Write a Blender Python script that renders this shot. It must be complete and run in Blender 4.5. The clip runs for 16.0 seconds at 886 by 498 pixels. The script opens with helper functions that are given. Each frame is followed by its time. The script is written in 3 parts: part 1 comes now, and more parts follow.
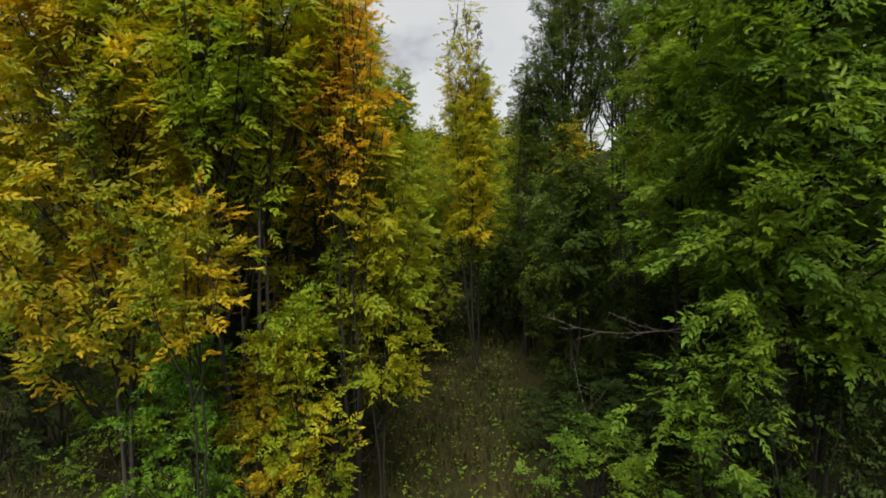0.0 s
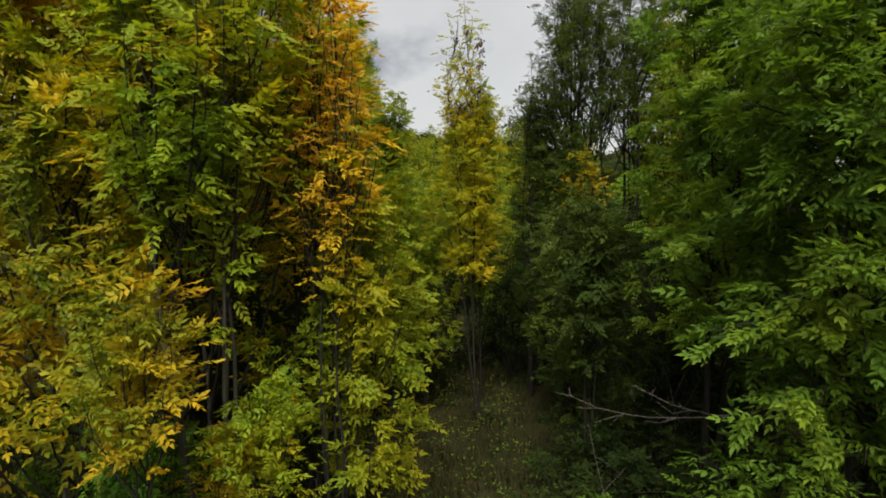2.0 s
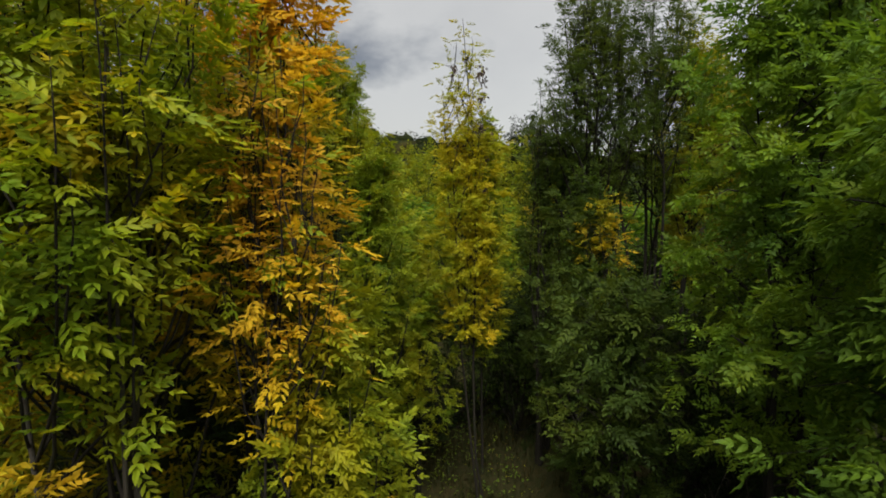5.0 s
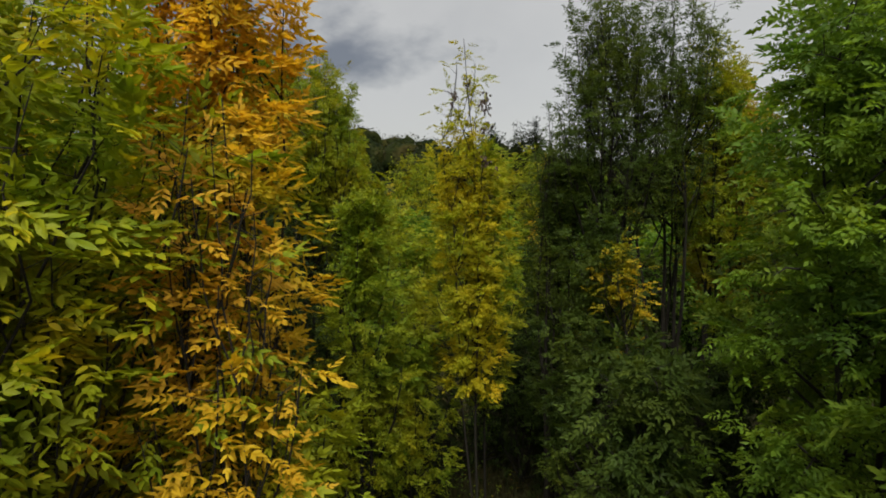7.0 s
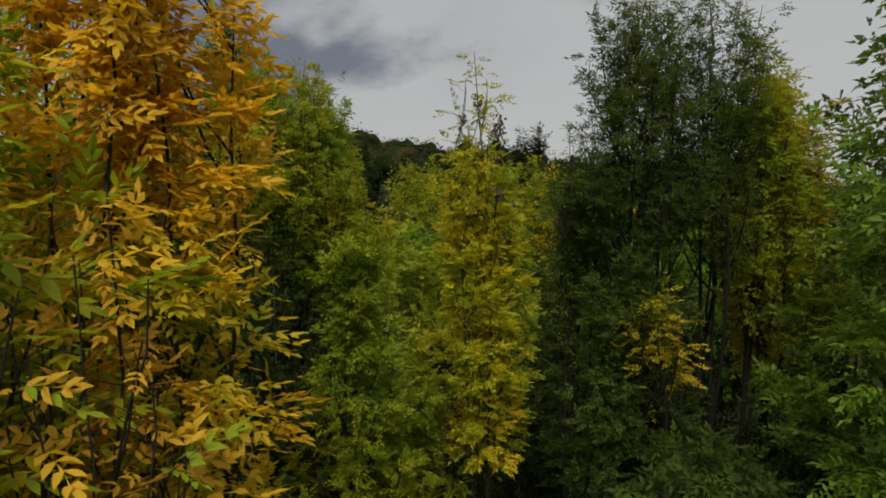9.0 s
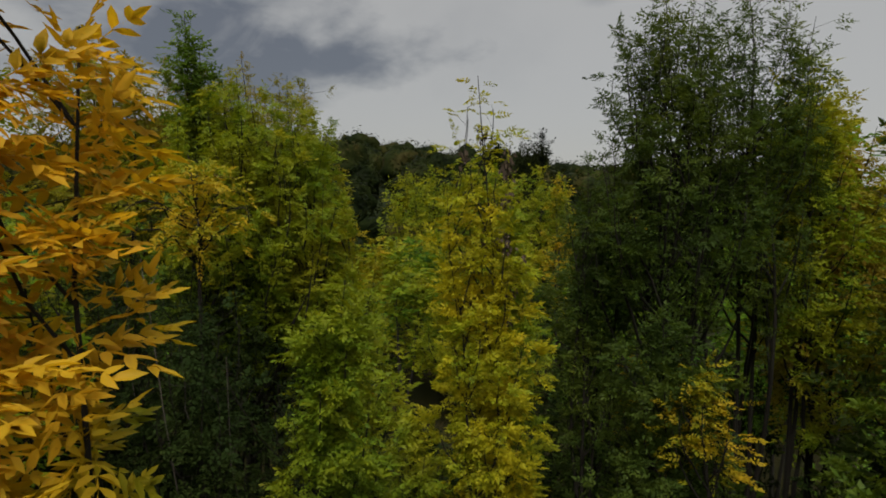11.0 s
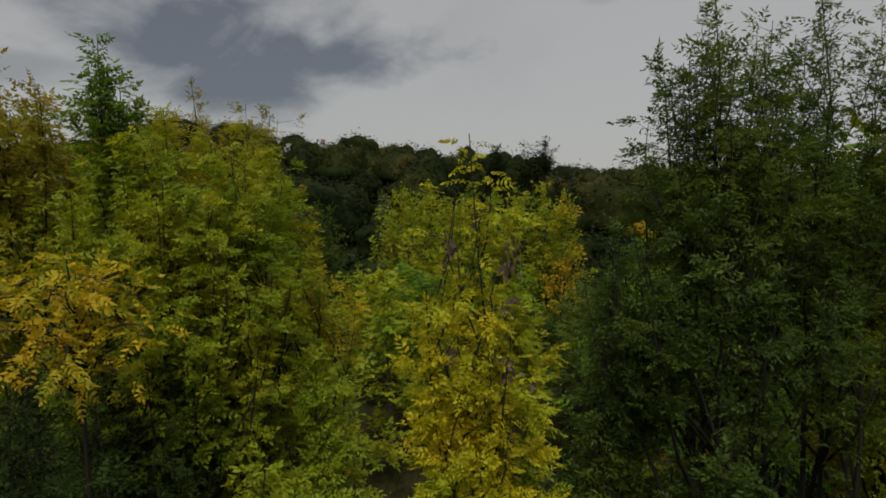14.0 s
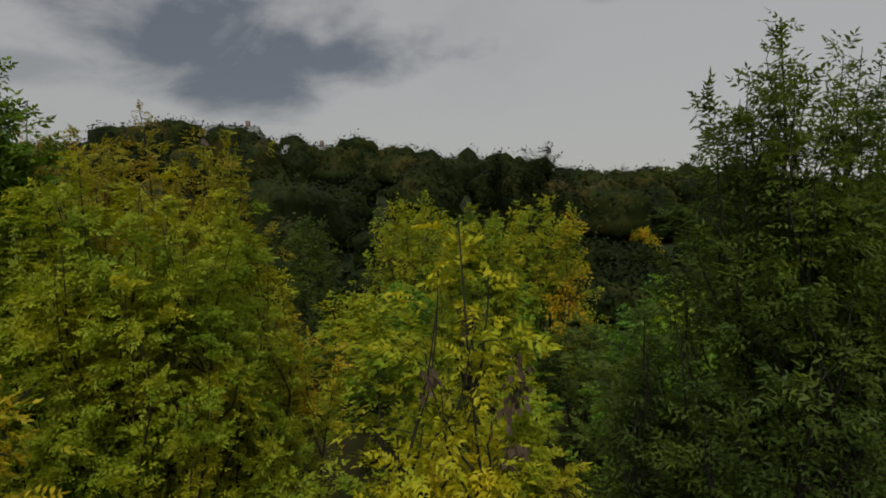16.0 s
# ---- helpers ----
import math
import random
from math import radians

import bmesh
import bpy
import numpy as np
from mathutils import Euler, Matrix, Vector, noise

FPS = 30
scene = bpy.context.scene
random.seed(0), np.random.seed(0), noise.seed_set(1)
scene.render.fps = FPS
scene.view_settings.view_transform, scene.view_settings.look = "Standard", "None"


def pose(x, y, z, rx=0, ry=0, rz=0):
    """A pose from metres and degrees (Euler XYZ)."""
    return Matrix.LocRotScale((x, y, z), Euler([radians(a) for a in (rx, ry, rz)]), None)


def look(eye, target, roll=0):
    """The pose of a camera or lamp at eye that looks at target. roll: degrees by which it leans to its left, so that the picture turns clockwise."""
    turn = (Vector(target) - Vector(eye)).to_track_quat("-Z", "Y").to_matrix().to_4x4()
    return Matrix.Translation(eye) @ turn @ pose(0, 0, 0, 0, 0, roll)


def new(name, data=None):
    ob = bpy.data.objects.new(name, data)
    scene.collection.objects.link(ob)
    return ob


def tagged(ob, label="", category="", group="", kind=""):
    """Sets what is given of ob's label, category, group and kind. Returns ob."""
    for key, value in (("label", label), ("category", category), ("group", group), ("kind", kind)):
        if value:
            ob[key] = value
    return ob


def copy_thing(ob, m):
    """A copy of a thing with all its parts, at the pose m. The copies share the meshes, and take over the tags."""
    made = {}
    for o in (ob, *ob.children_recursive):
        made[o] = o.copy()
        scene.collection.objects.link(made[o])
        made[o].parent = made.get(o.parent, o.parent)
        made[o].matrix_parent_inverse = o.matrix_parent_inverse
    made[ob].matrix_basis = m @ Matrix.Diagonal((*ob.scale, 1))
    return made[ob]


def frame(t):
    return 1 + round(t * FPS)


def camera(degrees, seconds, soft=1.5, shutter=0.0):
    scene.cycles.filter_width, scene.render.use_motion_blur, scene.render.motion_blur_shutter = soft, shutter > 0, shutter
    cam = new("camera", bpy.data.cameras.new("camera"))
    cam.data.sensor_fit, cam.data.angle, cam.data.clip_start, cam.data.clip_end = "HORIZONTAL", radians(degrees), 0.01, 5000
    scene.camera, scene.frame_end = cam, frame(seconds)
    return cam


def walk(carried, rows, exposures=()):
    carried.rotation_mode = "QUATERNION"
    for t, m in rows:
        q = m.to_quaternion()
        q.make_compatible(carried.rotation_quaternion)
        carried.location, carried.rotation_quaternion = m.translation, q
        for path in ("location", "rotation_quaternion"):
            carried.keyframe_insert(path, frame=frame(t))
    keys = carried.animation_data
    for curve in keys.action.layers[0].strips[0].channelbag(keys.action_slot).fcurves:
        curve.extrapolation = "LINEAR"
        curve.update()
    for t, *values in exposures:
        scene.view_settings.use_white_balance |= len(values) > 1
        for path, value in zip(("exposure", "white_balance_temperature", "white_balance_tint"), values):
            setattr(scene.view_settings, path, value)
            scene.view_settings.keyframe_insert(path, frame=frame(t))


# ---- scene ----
cam = camera(74.0, 16.0, soft=1.85)
EYE, TILT = 4.35, -6.0
# seconds, x, y, climb, yaw, extra pitch
ROWS = [
    (0.0, 0.000, 0.000, -0.000, -0.18, -0.01),
    (0.5, -0.014, 0.274, 0.154, -0.26, 0.02),
    (1.0, -0.011, 0.556, 0.318, -0.28, 0.01),
    (1.5, -0.007, 0.842, 0.472, -0.32, 0.04),
    (2.0, 0.009, 1.130, 0.631, -0.26, 0.04),
    (2.5, 0.033, 1.408, 0.798, -0.19, -0.00),
    (3.0, 0.054, 1.694, 0.954, -0.13, 0.01),
    (3.5, 0.067, 1.987, 1.090, -0.16, 0.01),
    (4.0, 0.084, 2.292, 1.224, -0.16, 0.03),
    (6.5, 0.158, 3.686, 1.999, 0.05, -0.05),
    (7.0, 0.168, 3.974, 2.141, 0.08, -0.02),
    (7.5, 0.134, 4.273, 2.267, 0.03, -0.01),
    (8.0, 0.114, 4.595, 2.400, -0.02, -0.03),
    (8.5, 0.119, 4.931, 2.535, -0.07, -0.03),
    (9.0, 0.069, 5.362, 2.634, 0.02, 0.07),
    (9.5, 0.052, 5.793, 2.767, 0.05, 0.13),
    (10.0, 0.029, 6.121, 2.898, 0.05, 0.15),
    (12.5, 0.274, 7.599, 3.594, 0.17, 0.00),
    (13.0, 0.281, 7.902, 3.715, 0.13, -0.00),
    (13.5, 0.282, 8.228, 3.847, 0.16, -0.00),
    (14.0, 0.285, 8.594, 3.980, 0.19, -0.01),
    (14.5, 0.304, 8.965, 4.117, 0.24, -0.05),
    (15.0, 0.347, 9.331, 4.260, 0.27, -0.08),
    (15.5, 0.388, 9.649, 4.411, 0.30, -0.09),
    (16.0, 0.409, 10.000, 4.550, 0.28, -0.12),
]
walk(cam, [(t, pose(x, y, EYE + z, 90 + TILT + p, 0, w)) for t, x, y, z, w, p in ROWS],
     exposures=[(0.0, 0.54), (4.0, 0.36), (7.0, 0.16), (8.5, -0.05), (10.0, -0.22), (12.5, -0.29), (16.0, -0.35)])

# ---- light ----
SUN_EL, SUN_AZ = 55.0, 183.0            # height of the sun, and its bearing from straight ahead, clockwise
world = bpy.data.worlds.new("overcast_sky")
scene.world = world
world.use_nodes = True


class Nodes:
    """Short hand for building a node tree."""

    def __init__(self, tree):
        self.tree = tree
        tree.nodes.clear()

    def add(self, kind, inputs=None, **settings):
        n = self.tree.nodes.new(kind)
        for k, v in settings.items():
            setattr(n, k, v)
        for k, v in (inputs or {}).items():
            if isinstance(v, bpy.types.NodeSocket):
                self.tree.links.new(v, n.inputs[k])
            else:
                n.inputs[k].default_value = v
        return n

    def math(self, op, a, b=0.0, c=0.0, clamp=False):
        n = self.add("ShaderNodeMath", {0: a, 1: b, 2: c}, operation=op)
        n.use_clamp = clamp
        return n.outputs[0]

    def mixc(self, f, a, b, blend="MIX"):
        n = self.add("ShaderNodeMix", {0: f, 6: a, 7: b}, data_type="RGBA", blend_type=blend)
        return n.outputs[2]

    def noise(self, vec, scale, detail=3.0, rough=0.55, dist=0.0):
        return self.add("ShaderNodeTexNoise", {"Vector": vec, "Scale": scale, "Detail": detail, "Roughness": rough, "Distortion": dist}).outputs["Fac"]

    def step(self, v, lo, hi, smooth=True):
        return self.add("ShaderNodeMapRange", {0: v, 1: lo, 2: hi, 3: 0.0, 4: 1.0}, interpolation_type="SMOOTHSTEP" if smooth else "LINEAR").outputs[0]

    def ramp(self, v, stops):
        n = self.add("ShaderNodeValToRGB", {0: v})
        el = n.color_ramp.elements
        while len(el) < len(stops):
            el.new(0.5)
        for e, (p, c) in zip(el, stops):
            e.position, e.color = p, (*c, 1)
        return n.outputs[0]


w = Nodes(world.node_tree)
d = w.add("ShaderNodeTexCoord").outputs["Generated"]
sep = w.add("ShaderNodeSeparateXYZ", {0: d})
up = w.math("MAXIMUM", sep.outputs[2], 0.0)
sky = w.add("ShaderNodeTexSky", sky_type="NISHITA", sun_disc=False, sun_elevation=radians(SUN_EL), sun_rotation=radians(SUN_AZ)).outputs[0]
# cloud deck: brighter towards the zenith, as an overcast sky is
deck = w.math("MULTIPLY_ADD", w.step(up, 0.36, 0.95), 0.22, 0.458)
side = w.math("MULTIPLY_ADD", sep.outputs[0], 0.06, 1.0)
deck = w.math("MULTIPLY", deck, side)
flat = w.add("ShaderNodeMapping", {0: d, 1: (0.35, 0.0, 0.2), 3: (1.0, 1.0, 1.9)}).outputs[0]
warp = w.noise(flat, 3.4, 5.0, 0.52, 0.3)
fine = w.noise(flat, 9.0, 6.0, 0.6, 0.3)


def bank(c, s, gain):
    """A soft cloud bank round the direction c, of half-widths s."""
    v = w.add("ShaderNodeVectorMath", {0: d, 1: c}, operation="SUBTRACT").outputs[0]
    v = w.add("ShaderNodeVectorMath", {0: v, 1: s}, operation="DIVIDE").outputs[0]
    r = w.add("ShaderNodeVectorMath", {0: v}, operation="LENGTH").outputs["Value"]
    v = w.math("SUBTRACT", 1.0, r)
    v = w.math("ADD", v, w.math("MULTIPLY", w.math("SUBTRACT", warp, 0.5), 2.6))
    v = w.math("ADD", v, w.math("MULTIPLY", w.math("SUBTRACT", fine, 0.5), 0.9))
    return w.math("MULTIPLY", w.step(v, -0.1, 0.8), gain)


dark = bank((-0.33, 0.92, 0.24), (0.31, 0.36, 0.11), 1.0)
dark = w.math("MAXIMUM", dark, bank((-0.17, 0.965, 0.205), (0.13, 0.2, 0.055), 0.9))
dark = w.math("MAXIMUM", dark, bank((-0.56, 0.81, 0.16), (0.12, 0.2, 0.03), 0.4))
dark = w.math("MAXIMUM", dark, bank((0.235, 0.93, 0.285), (0.06, 0.2, 0.02), 0.4))
far = w.math("MULTIPLY", w.step(w.noise(flat, 1.6, 5.0, 0.55, 0.3), 0.55, 0.8), 0.16)
dark = w.math("MAXIMUM", dark, far)
puff = w.noise(flat, 4.5, 5.0, 0.55, 0.5)
dark = w.math("MULTIPLY", dark, w.math("MULTIPLY_ADD", w.step(puff, 0.34, 0.6), 0.7, 0.4), clamp=True)
tone = w.mixc(dark, (1.0, 0.99, 0.96, 1), (0.31, 0.33, 0.375, 1))
cloud = w.mixc(1.0, tone, w.add("ShaderNodeCombineColor", {0: deck, 1: deck, 2: deck}).outputs[0], "MULTIPLY")
thin = w.mixc(1.0, sky, (0.012, 0.012, 0.012, 1), "MULTIPLY")
both = w.mixc(1.0, cloud, thin, "ADD")
bg = w.add("ShaderNodeBackground", {0: both, 1: 1.0})
w.add("ShaderNodeOutputWorld", {0: bg.outputs[0]})

sun = new("sun", bpy.data.lights.new("sun", "SUN"))
sun.data.energy, sun.data.angle, sun.data.color = 4.7, radians(34), (1.0, 0.95, 0.86)
az, el = radians(SUN_AZ), radians(SUN_EL)
sun.matrix_world = look((0, 0, 40), (-math.sin(az) * math.cos(el), -math.cos(az) * math.cos(el), 40 - math.sin(el)))


# ---- materials ----
def material(name):
    m = bpy.data.materials.new(name)
    m.use_nodes = True
    return m, Nodes(m.node_tree)


def leaf_material(name, stops, patch=0.9, mix=0.5, rise=0.0, seed=0.0, thin=0.42, gloss=0.15):
    """Foliage: colour drifts from clump to clump and from leaf to leaf; rise adds colour towards the tree's top."""
    m, n = material(name)
    geo = n.add("ShaderNodeNewGeometry")
    pos = n.add("ShaderNodeMapping", {0: geo.outputs["Position"], 1: (seed, seed * 0.7, -seed)}).outputs[0]
    big = n.step(n.noise(pos, patch, 2.0, 0.6), 0.33, 0.67, False)
    own = n.add("ShaderNodeObjectInfo").outputs["Random"]
    one = n.math("FRACT", n.math("ADD", geo.outputs["Random Per Island"], own))
    spray = n.step(n.noise(pos, 4.2, 2.0, 0.6), 0.3, 0.7, False)
    f = n.math("ADD", n.math("MULTIPLY", big, 1 - mix), n.math("MULTIPLY", spray, mix * 0.6))
    f = n.math("ADD", f, n.math("MULTIPLY", one, mix * 0.4))
    if rise:
        z = n.add("ShaderNodeSeparateXYZ", {0: geo.outputs["Position"]}).outputs[2]
        f = n.math("ADD", f, n.math("MULTIPLY", n.math("SUBTRACT", z, 6.2), rise))
    col = n.ramp(f, stops)
    spots = n.step(n.noise(pos, 28.0, 2.0), 0.62, 0.8)
    col = n.mixc(n.math("MULTIPLY", spots, 0.35), col, (0.10, 0.055, 0.02, 1))
    val = n.math("MULTIPLY_ADD", n.noise(pos, 6.0, 2.0), 0.7, 0.65)
    col = n.mixc(1.0, col, n.add("ShaderNodeCombineColor", {0: val, 1: val, 2: val}).outputs[0], "MULTIPLY")
    b = n.add("ShaderNodeBsdfPrincipled", {"Base Color": col, "Roughness": 0.55, "Specular IOR Level": gloss})
    tr = n.add("ShaderNodeBsdfTranslucent", {"Color": n.mixc(1.0, col, (1.25, 1.15, 0.6, 1), "MULTIPLY")})
    mixs = n.add("ShaderNodeMixShader", {0: thin, 1: b.outputs[0], 2: tr.outputs[0]})
    n.add("ShaderNodeOutputMaterial", {0: mixs.outputs[0]})
    return m


def bark_material(name, lo, hi, moss=(0.085, 0.10, 0.05)):
    m, n = material(name)
    pos = n.add("ShaderNodeNewGeometry").outputs["Position"]
    st = n.add("ShaderNodeMapping", {0: pos, 3: (1, 1, 0.22)}).outputs[0]
    grain = n.noise(st, 34.0, 5.0, 0.65, 0.6)
    patch = n.noise(pos, 3.0, 3.0)
    col = n.mixc(grain, (*lo, 1), (*hi, 1))
    col = n.mixc(n.math("MULTIPLY", n.step(patch, 0.52, 0.72), 0.55), col, (*moss, 1))
    bump = n.add("ShaderNodeBump", {"Strength": 0.5, "Distance": 0.02, "Height": grain})
    b = n.add("ShaderNodeBsdfPrincipled", {"Base Color": col, "Roughness": 0.85, "Normal": bump.outputs[0], "Specular IOR Level": 0.2})
    n.add("ShaderNodeOutputMaterial", {0: b.outputs[0]})
    return m


GD, GM, GL = (0.022, 0.060, 0.010), (0.052, 0.125, 0.010), (0.110, 0.205, 0.011)
YG, YE = (0.25, 0.275, 0.010), (0.50, 0.375, 0.012)
LEAF = {
    "yellowing": leaf_material("leaves_yellowing", [(0.0, (0.07, 0.145, 0.010)), (0.28, (0.14, 0.22, 0.010)), (0.64, YG), (0.86, YE), (1.0, (0.54, 0.35, 0.012))], 0.9, 0.4, 0.0, 3.0, 0.45),
    "yellow": leaf_material("leaves_yellow", [(0.0, (0.13, 0.205, 0.010)), (0.28, YG), (0.62, (0.38, 0.34, 0.010)), (0.95, YE)], 0.9, 0.45, -0.06, 41.0, 0.45),
    "golden": leaf_material("leaves_golden", [(0.0, (0.07, 0.14, 0.011)), (0.35, (0.20, 0.215, 0.010)), (0.64, (0.42, 0.305, 0.012)), (1.0, (0.5, 0.255, 0.012))], 0.8, 0.45, 0.0, 11.0, 0.45),
    "orange": leaf_material("leaves_orange", [(0.0, (0.14, 0.21, 0.010)), (0.12, (0.2, 0.24, 0.010)), (0.26, (0.32, 0.29, 0.012)), (0.42, (0.49, 0.36, 0.016)), (0.72, (0.54, 0.335, 0.018)), (1.0, (0.53, 0.29, 0.022))], 0.9, 0.42, 0.11, 5.0, 0.5),
    "amber": leaf_material("leaves_amber", [(0.0, YE), (0.3, (0.54, 0.35, 0.02)), (0.6, (0.53, 0.32, 0.025)), (1.0, (0.52, 0.27, 0.035))], 0.9, 0.4, 0.22, 13.0, 0.5),
    "tawny": leaf_material("leaves_tawny", [(0.0, (0.085, 0.135, 0.009)), (0.25, (0.14, 0.18, 0.010)), (0.6, (0.19, 0.185, 0.010)), (1.0, (0.20, 0.145, 0.011))], 0.7, 0.4, 0.07, 19.0, 0.45),
    "lime": leaf_material("leaves_lime", [(0.0, (0.075, 0.145, 0.010)), (0.22, (0.135, 0.205, 0.011)), (0.6, (0.225, 0.25, 0.010)), (1.0, (0.33, 0.285, 0.010))], 0.9, 0.42, 0.0, 17.0, 0.45),
    "green": leaf_material("leaves_green", [(0.0, GD), (0.3, GM), (0.6, GL), (0.95, YG)], 0.9, 0.45, 0.0, 23.0),
    "fresh": leaf_material("leaves_fresh_green", [(0.0, (0.036, 0.078, 0.012)), (0.25, (0.075, 0.148, 0.015)), (0.6, (0.135, 0.225, 0.018)), (1.0, (0.22, 0.28, 0.020))], 0.9, 0.45, 0.0, 37.0, 0.5, 0.2),
    "dark": leaf_material("leaves_dark", [(0.0, (0.024, 0.044, 0.009)), (0.4, (0.046, 0.078, 0.012)), (0.8, (0.085, 0.118, 0.015)), (1.0, (0.135, 0.15, 0.016))], 0.9, 0.45, 0.0, 29.0, 0.5, 0.14),
    # dark green shrub leaves, darkened further: the understorey's shade is in the colour
    "deep": leaf_material("leaves_green_with_shade", [(0.0, (0.010, 0.018, 0.005)), (0.4, (0.017, 0.030, 0.007)), (0.8, (0.032, 0.047, 0.010)), (1.0, (0.06, 0.07, 0.014))], 0.9, 0.45, 0.0, 59.0, 0.12, 0.03),
    "olive": leaf_material("leaves_olive", [(0.0, (0.040, 0.084, 0.014)), (0.35, (0.090, 0.155, 0.016)), (0.75, (0.165, 0.225, 0.017)), (1.0, (0.26, 0.28, 0.018))], 0.9, 0.45, 0.0, 53.0, 0.45, 0.2),
    "rusty": leaf_material("leaves_rusty", [(0.0, GL), (0.35, YG), (0.7, (0.26, 0.2, 0.02)), (1.0, (0.28, 0.15, 0.02))], 0.5, 0.35, 0.0, 31.0),
    # colour lowered to paint in the unlit near side of the hill's trees
    "wood": leaf_material("leaves_far_wood_shaded", [(0.0, (0.005, 0.008, 0.003)), (0.4, (0.009, 0.015, 0.004)), (0.72, (0.020, 0.026, 0.006)), (1.0, (0.052, 0.042, 0.012))], 0.16, 0.2, 0.0, 7.0, 0.2, 0.03),
}
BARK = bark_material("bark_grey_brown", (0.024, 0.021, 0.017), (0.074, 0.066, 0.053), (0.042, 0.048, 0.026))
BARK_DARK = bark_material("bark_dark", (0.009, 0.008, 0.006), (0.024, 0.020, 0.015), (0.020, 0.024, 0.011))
TWIG = bark_material("bark_bleached", (0.05, 0.042, 0.036), (0.12, 0.10, 0.085))


# ---- mesh building ----
def mesh_of(name, verts, faces, mat, smooth=False):
    """One mesh from arrays of corners and of three- or four-sided faces."""
    me = bpy.data.meshes.new(name)
    verts, faces = np.asarray(verts, dtype=np.float32), np.asarray(faces, dtype=np.int32)
    k = faces.shape[1]
    me.vertices.add(len(verts))
    me.vertices.foreach_set("co", verts.ravel())
    me.loops.add(faces.size)
    me.loops.foreach_set("vertex_index", faces.ravel())
    me.polygons.add(len(faces))
    me.polygons.foreach_set("loop_start", np.arange(0, faces.size, k, dtype=np.int32))
    if smooth:
        me.polygons.foreach_set("use_smooth", np.ones(len(faces), dtype=bool))
    me.materials.append(mat)
    me.update(calc_edges=True)
    return me


def part(name, me, parent, label="", kind=""):
    ob = new(name, me)
    ob.parent = parent
    return tagged(ob, label, kind=kind)


def tube(path, radii, sides=6):
    """Corners and four-sided faces of a tapered limb along a path."""
    path, radii = np.asarray(path, float), np.asarray(radii, float)
    tan = np.gradient(path, axis=0)
    tan /= np.linalg.norm(tan, axis=1)[:, None] + 1e-9
    ref = np.array([0.0, 0.0, 1.0]) if abs(tan[:, 2]).mean() < 0.8 else np.array([1.0, 0.0, 0.0])
    u = np.cross(tan, ref)
    u /= np.linalg.norm(u, axis=1)[:, None] + 1e-9
    v = np.cross(tan, u)
    a = np.linspace(0, 2 * np.pi, sides, endpoint=False)
    ring = path[:, None] + radii[:, None, None] * (u[:, None] * np.cos(a)[None, :, None] + v[:, None] * np.sin(a)[None, :, None])
    n = len(path)
    i, j = np.meshgrid(np.arange(n - 1), np.arange(sides), indexing="ij")
    q = np.stack([i * sides + j, i * sides + (j + 1) % sides, (i + 1) * sides + (j + 1) % sides, (i + 1) * sides + j], -1)
    return ring.reshape(-1, 3), q.reshape(-1, 4)


def joined(pieces):
    vs, fs, at = [], [], 0
    for v, f in pieces:
        vs.append(v)
        fs.append(f + at)
        at += len(v)
    return np.concatenate(vs), np.concatenate(fs)


def leaf_shape(pairs, length=0.30, width=0.115, stalk=True, droop=0.22, round_=False):
    """A pinnate leaf one unit long: leaflets in pairs and one at the tip, on a thin arched stalk."""
    vs, fs = [], []
    xs = np.linspace(0.24, 0.86, pairs) if pairs else np.array([])

    def arch(x):
        return np.array([x, 0.0, 0.10 * x - droop * x * x])

    def leaflet(x, ang, ln, root=None):
        b = arch(x)
        dr = np.array([math.cos(ang), math.sin(ang), -0.18])
        sd = np.array([-math.sin(ang), math.cos(ang), 0.0])
        k = len(vs)
        if round_:
            h, sag = np.array([0, 0, 0.012]), np.array([0, 0, -0.05])
            vs.extend([b, b + dr * ln * 0.27 + sd * width * 0.44 + h, b + dr * ln * 0.62 + sd * width * 0.42 + h + sag * 0.3, b + dr * ln + sag,
                       b + dr * ln * 0.62 - sd * width * 0.42 + h + sag * 0.3, b + dr * ln * 0.27 - sd * width * 0.44 + h])
            r = k if root is None else root
            fs.extend([(r, k + 1, k + 2), (r, k + 2, k + 3), (r, k + 3, k + 4), (r, k + 4, k + 5)])
            return k
        vs.extend([b, b + dr * ln * 0.45 + sd * width * 0.5 + (0, 0, 0.03), b + dr * ln, b + dr * ln * 0.45 - sd * width * 0.5 + (0, 0, 0.03)])
        r = k if root is None else root
        fs.extend([(r, k + 1, k + 2), (r, k + 2, k + 3)])
        return k

    roots = []
    for i, x in enumerate(xs):
        ln = length * (1.0 - 0.35 * abs(2 * i / max(pairs - 1, 1) - 0.8))
        fan = radians((50 if round_ else 62) - 14 * x)
        roots.append(leaflet(x, fan, ln))
        leaflet(x, -fan, ln, roots[-1] if stalk else None)
    roots.append(leaflet(0.90, 0.0, length))
    if stalk:
        k = len(vs)
        vs.append(arch(0.0))
        last = k
        for r in roots:
            q = len(vs)
            vs.append(np.array(vs[r]) - (0, 0, 0.018))
            fs.append((last, r, q))
            last = r
    return np.array(vs), np.array(fs)


def shapes(seed, *kinds):
    """Each leaf kind in three uneven variants."""
    rng = np.random.default_rng(seed)
    made = []
    for k in kinds:
        v, f = leaf_shape(*k)
        for _ in range(3):
            made.append((v + rng.normal(0, 0.009 if k[-1] is True else 0.022, v.shape) * (1, 1, 1.6), f))
    return made


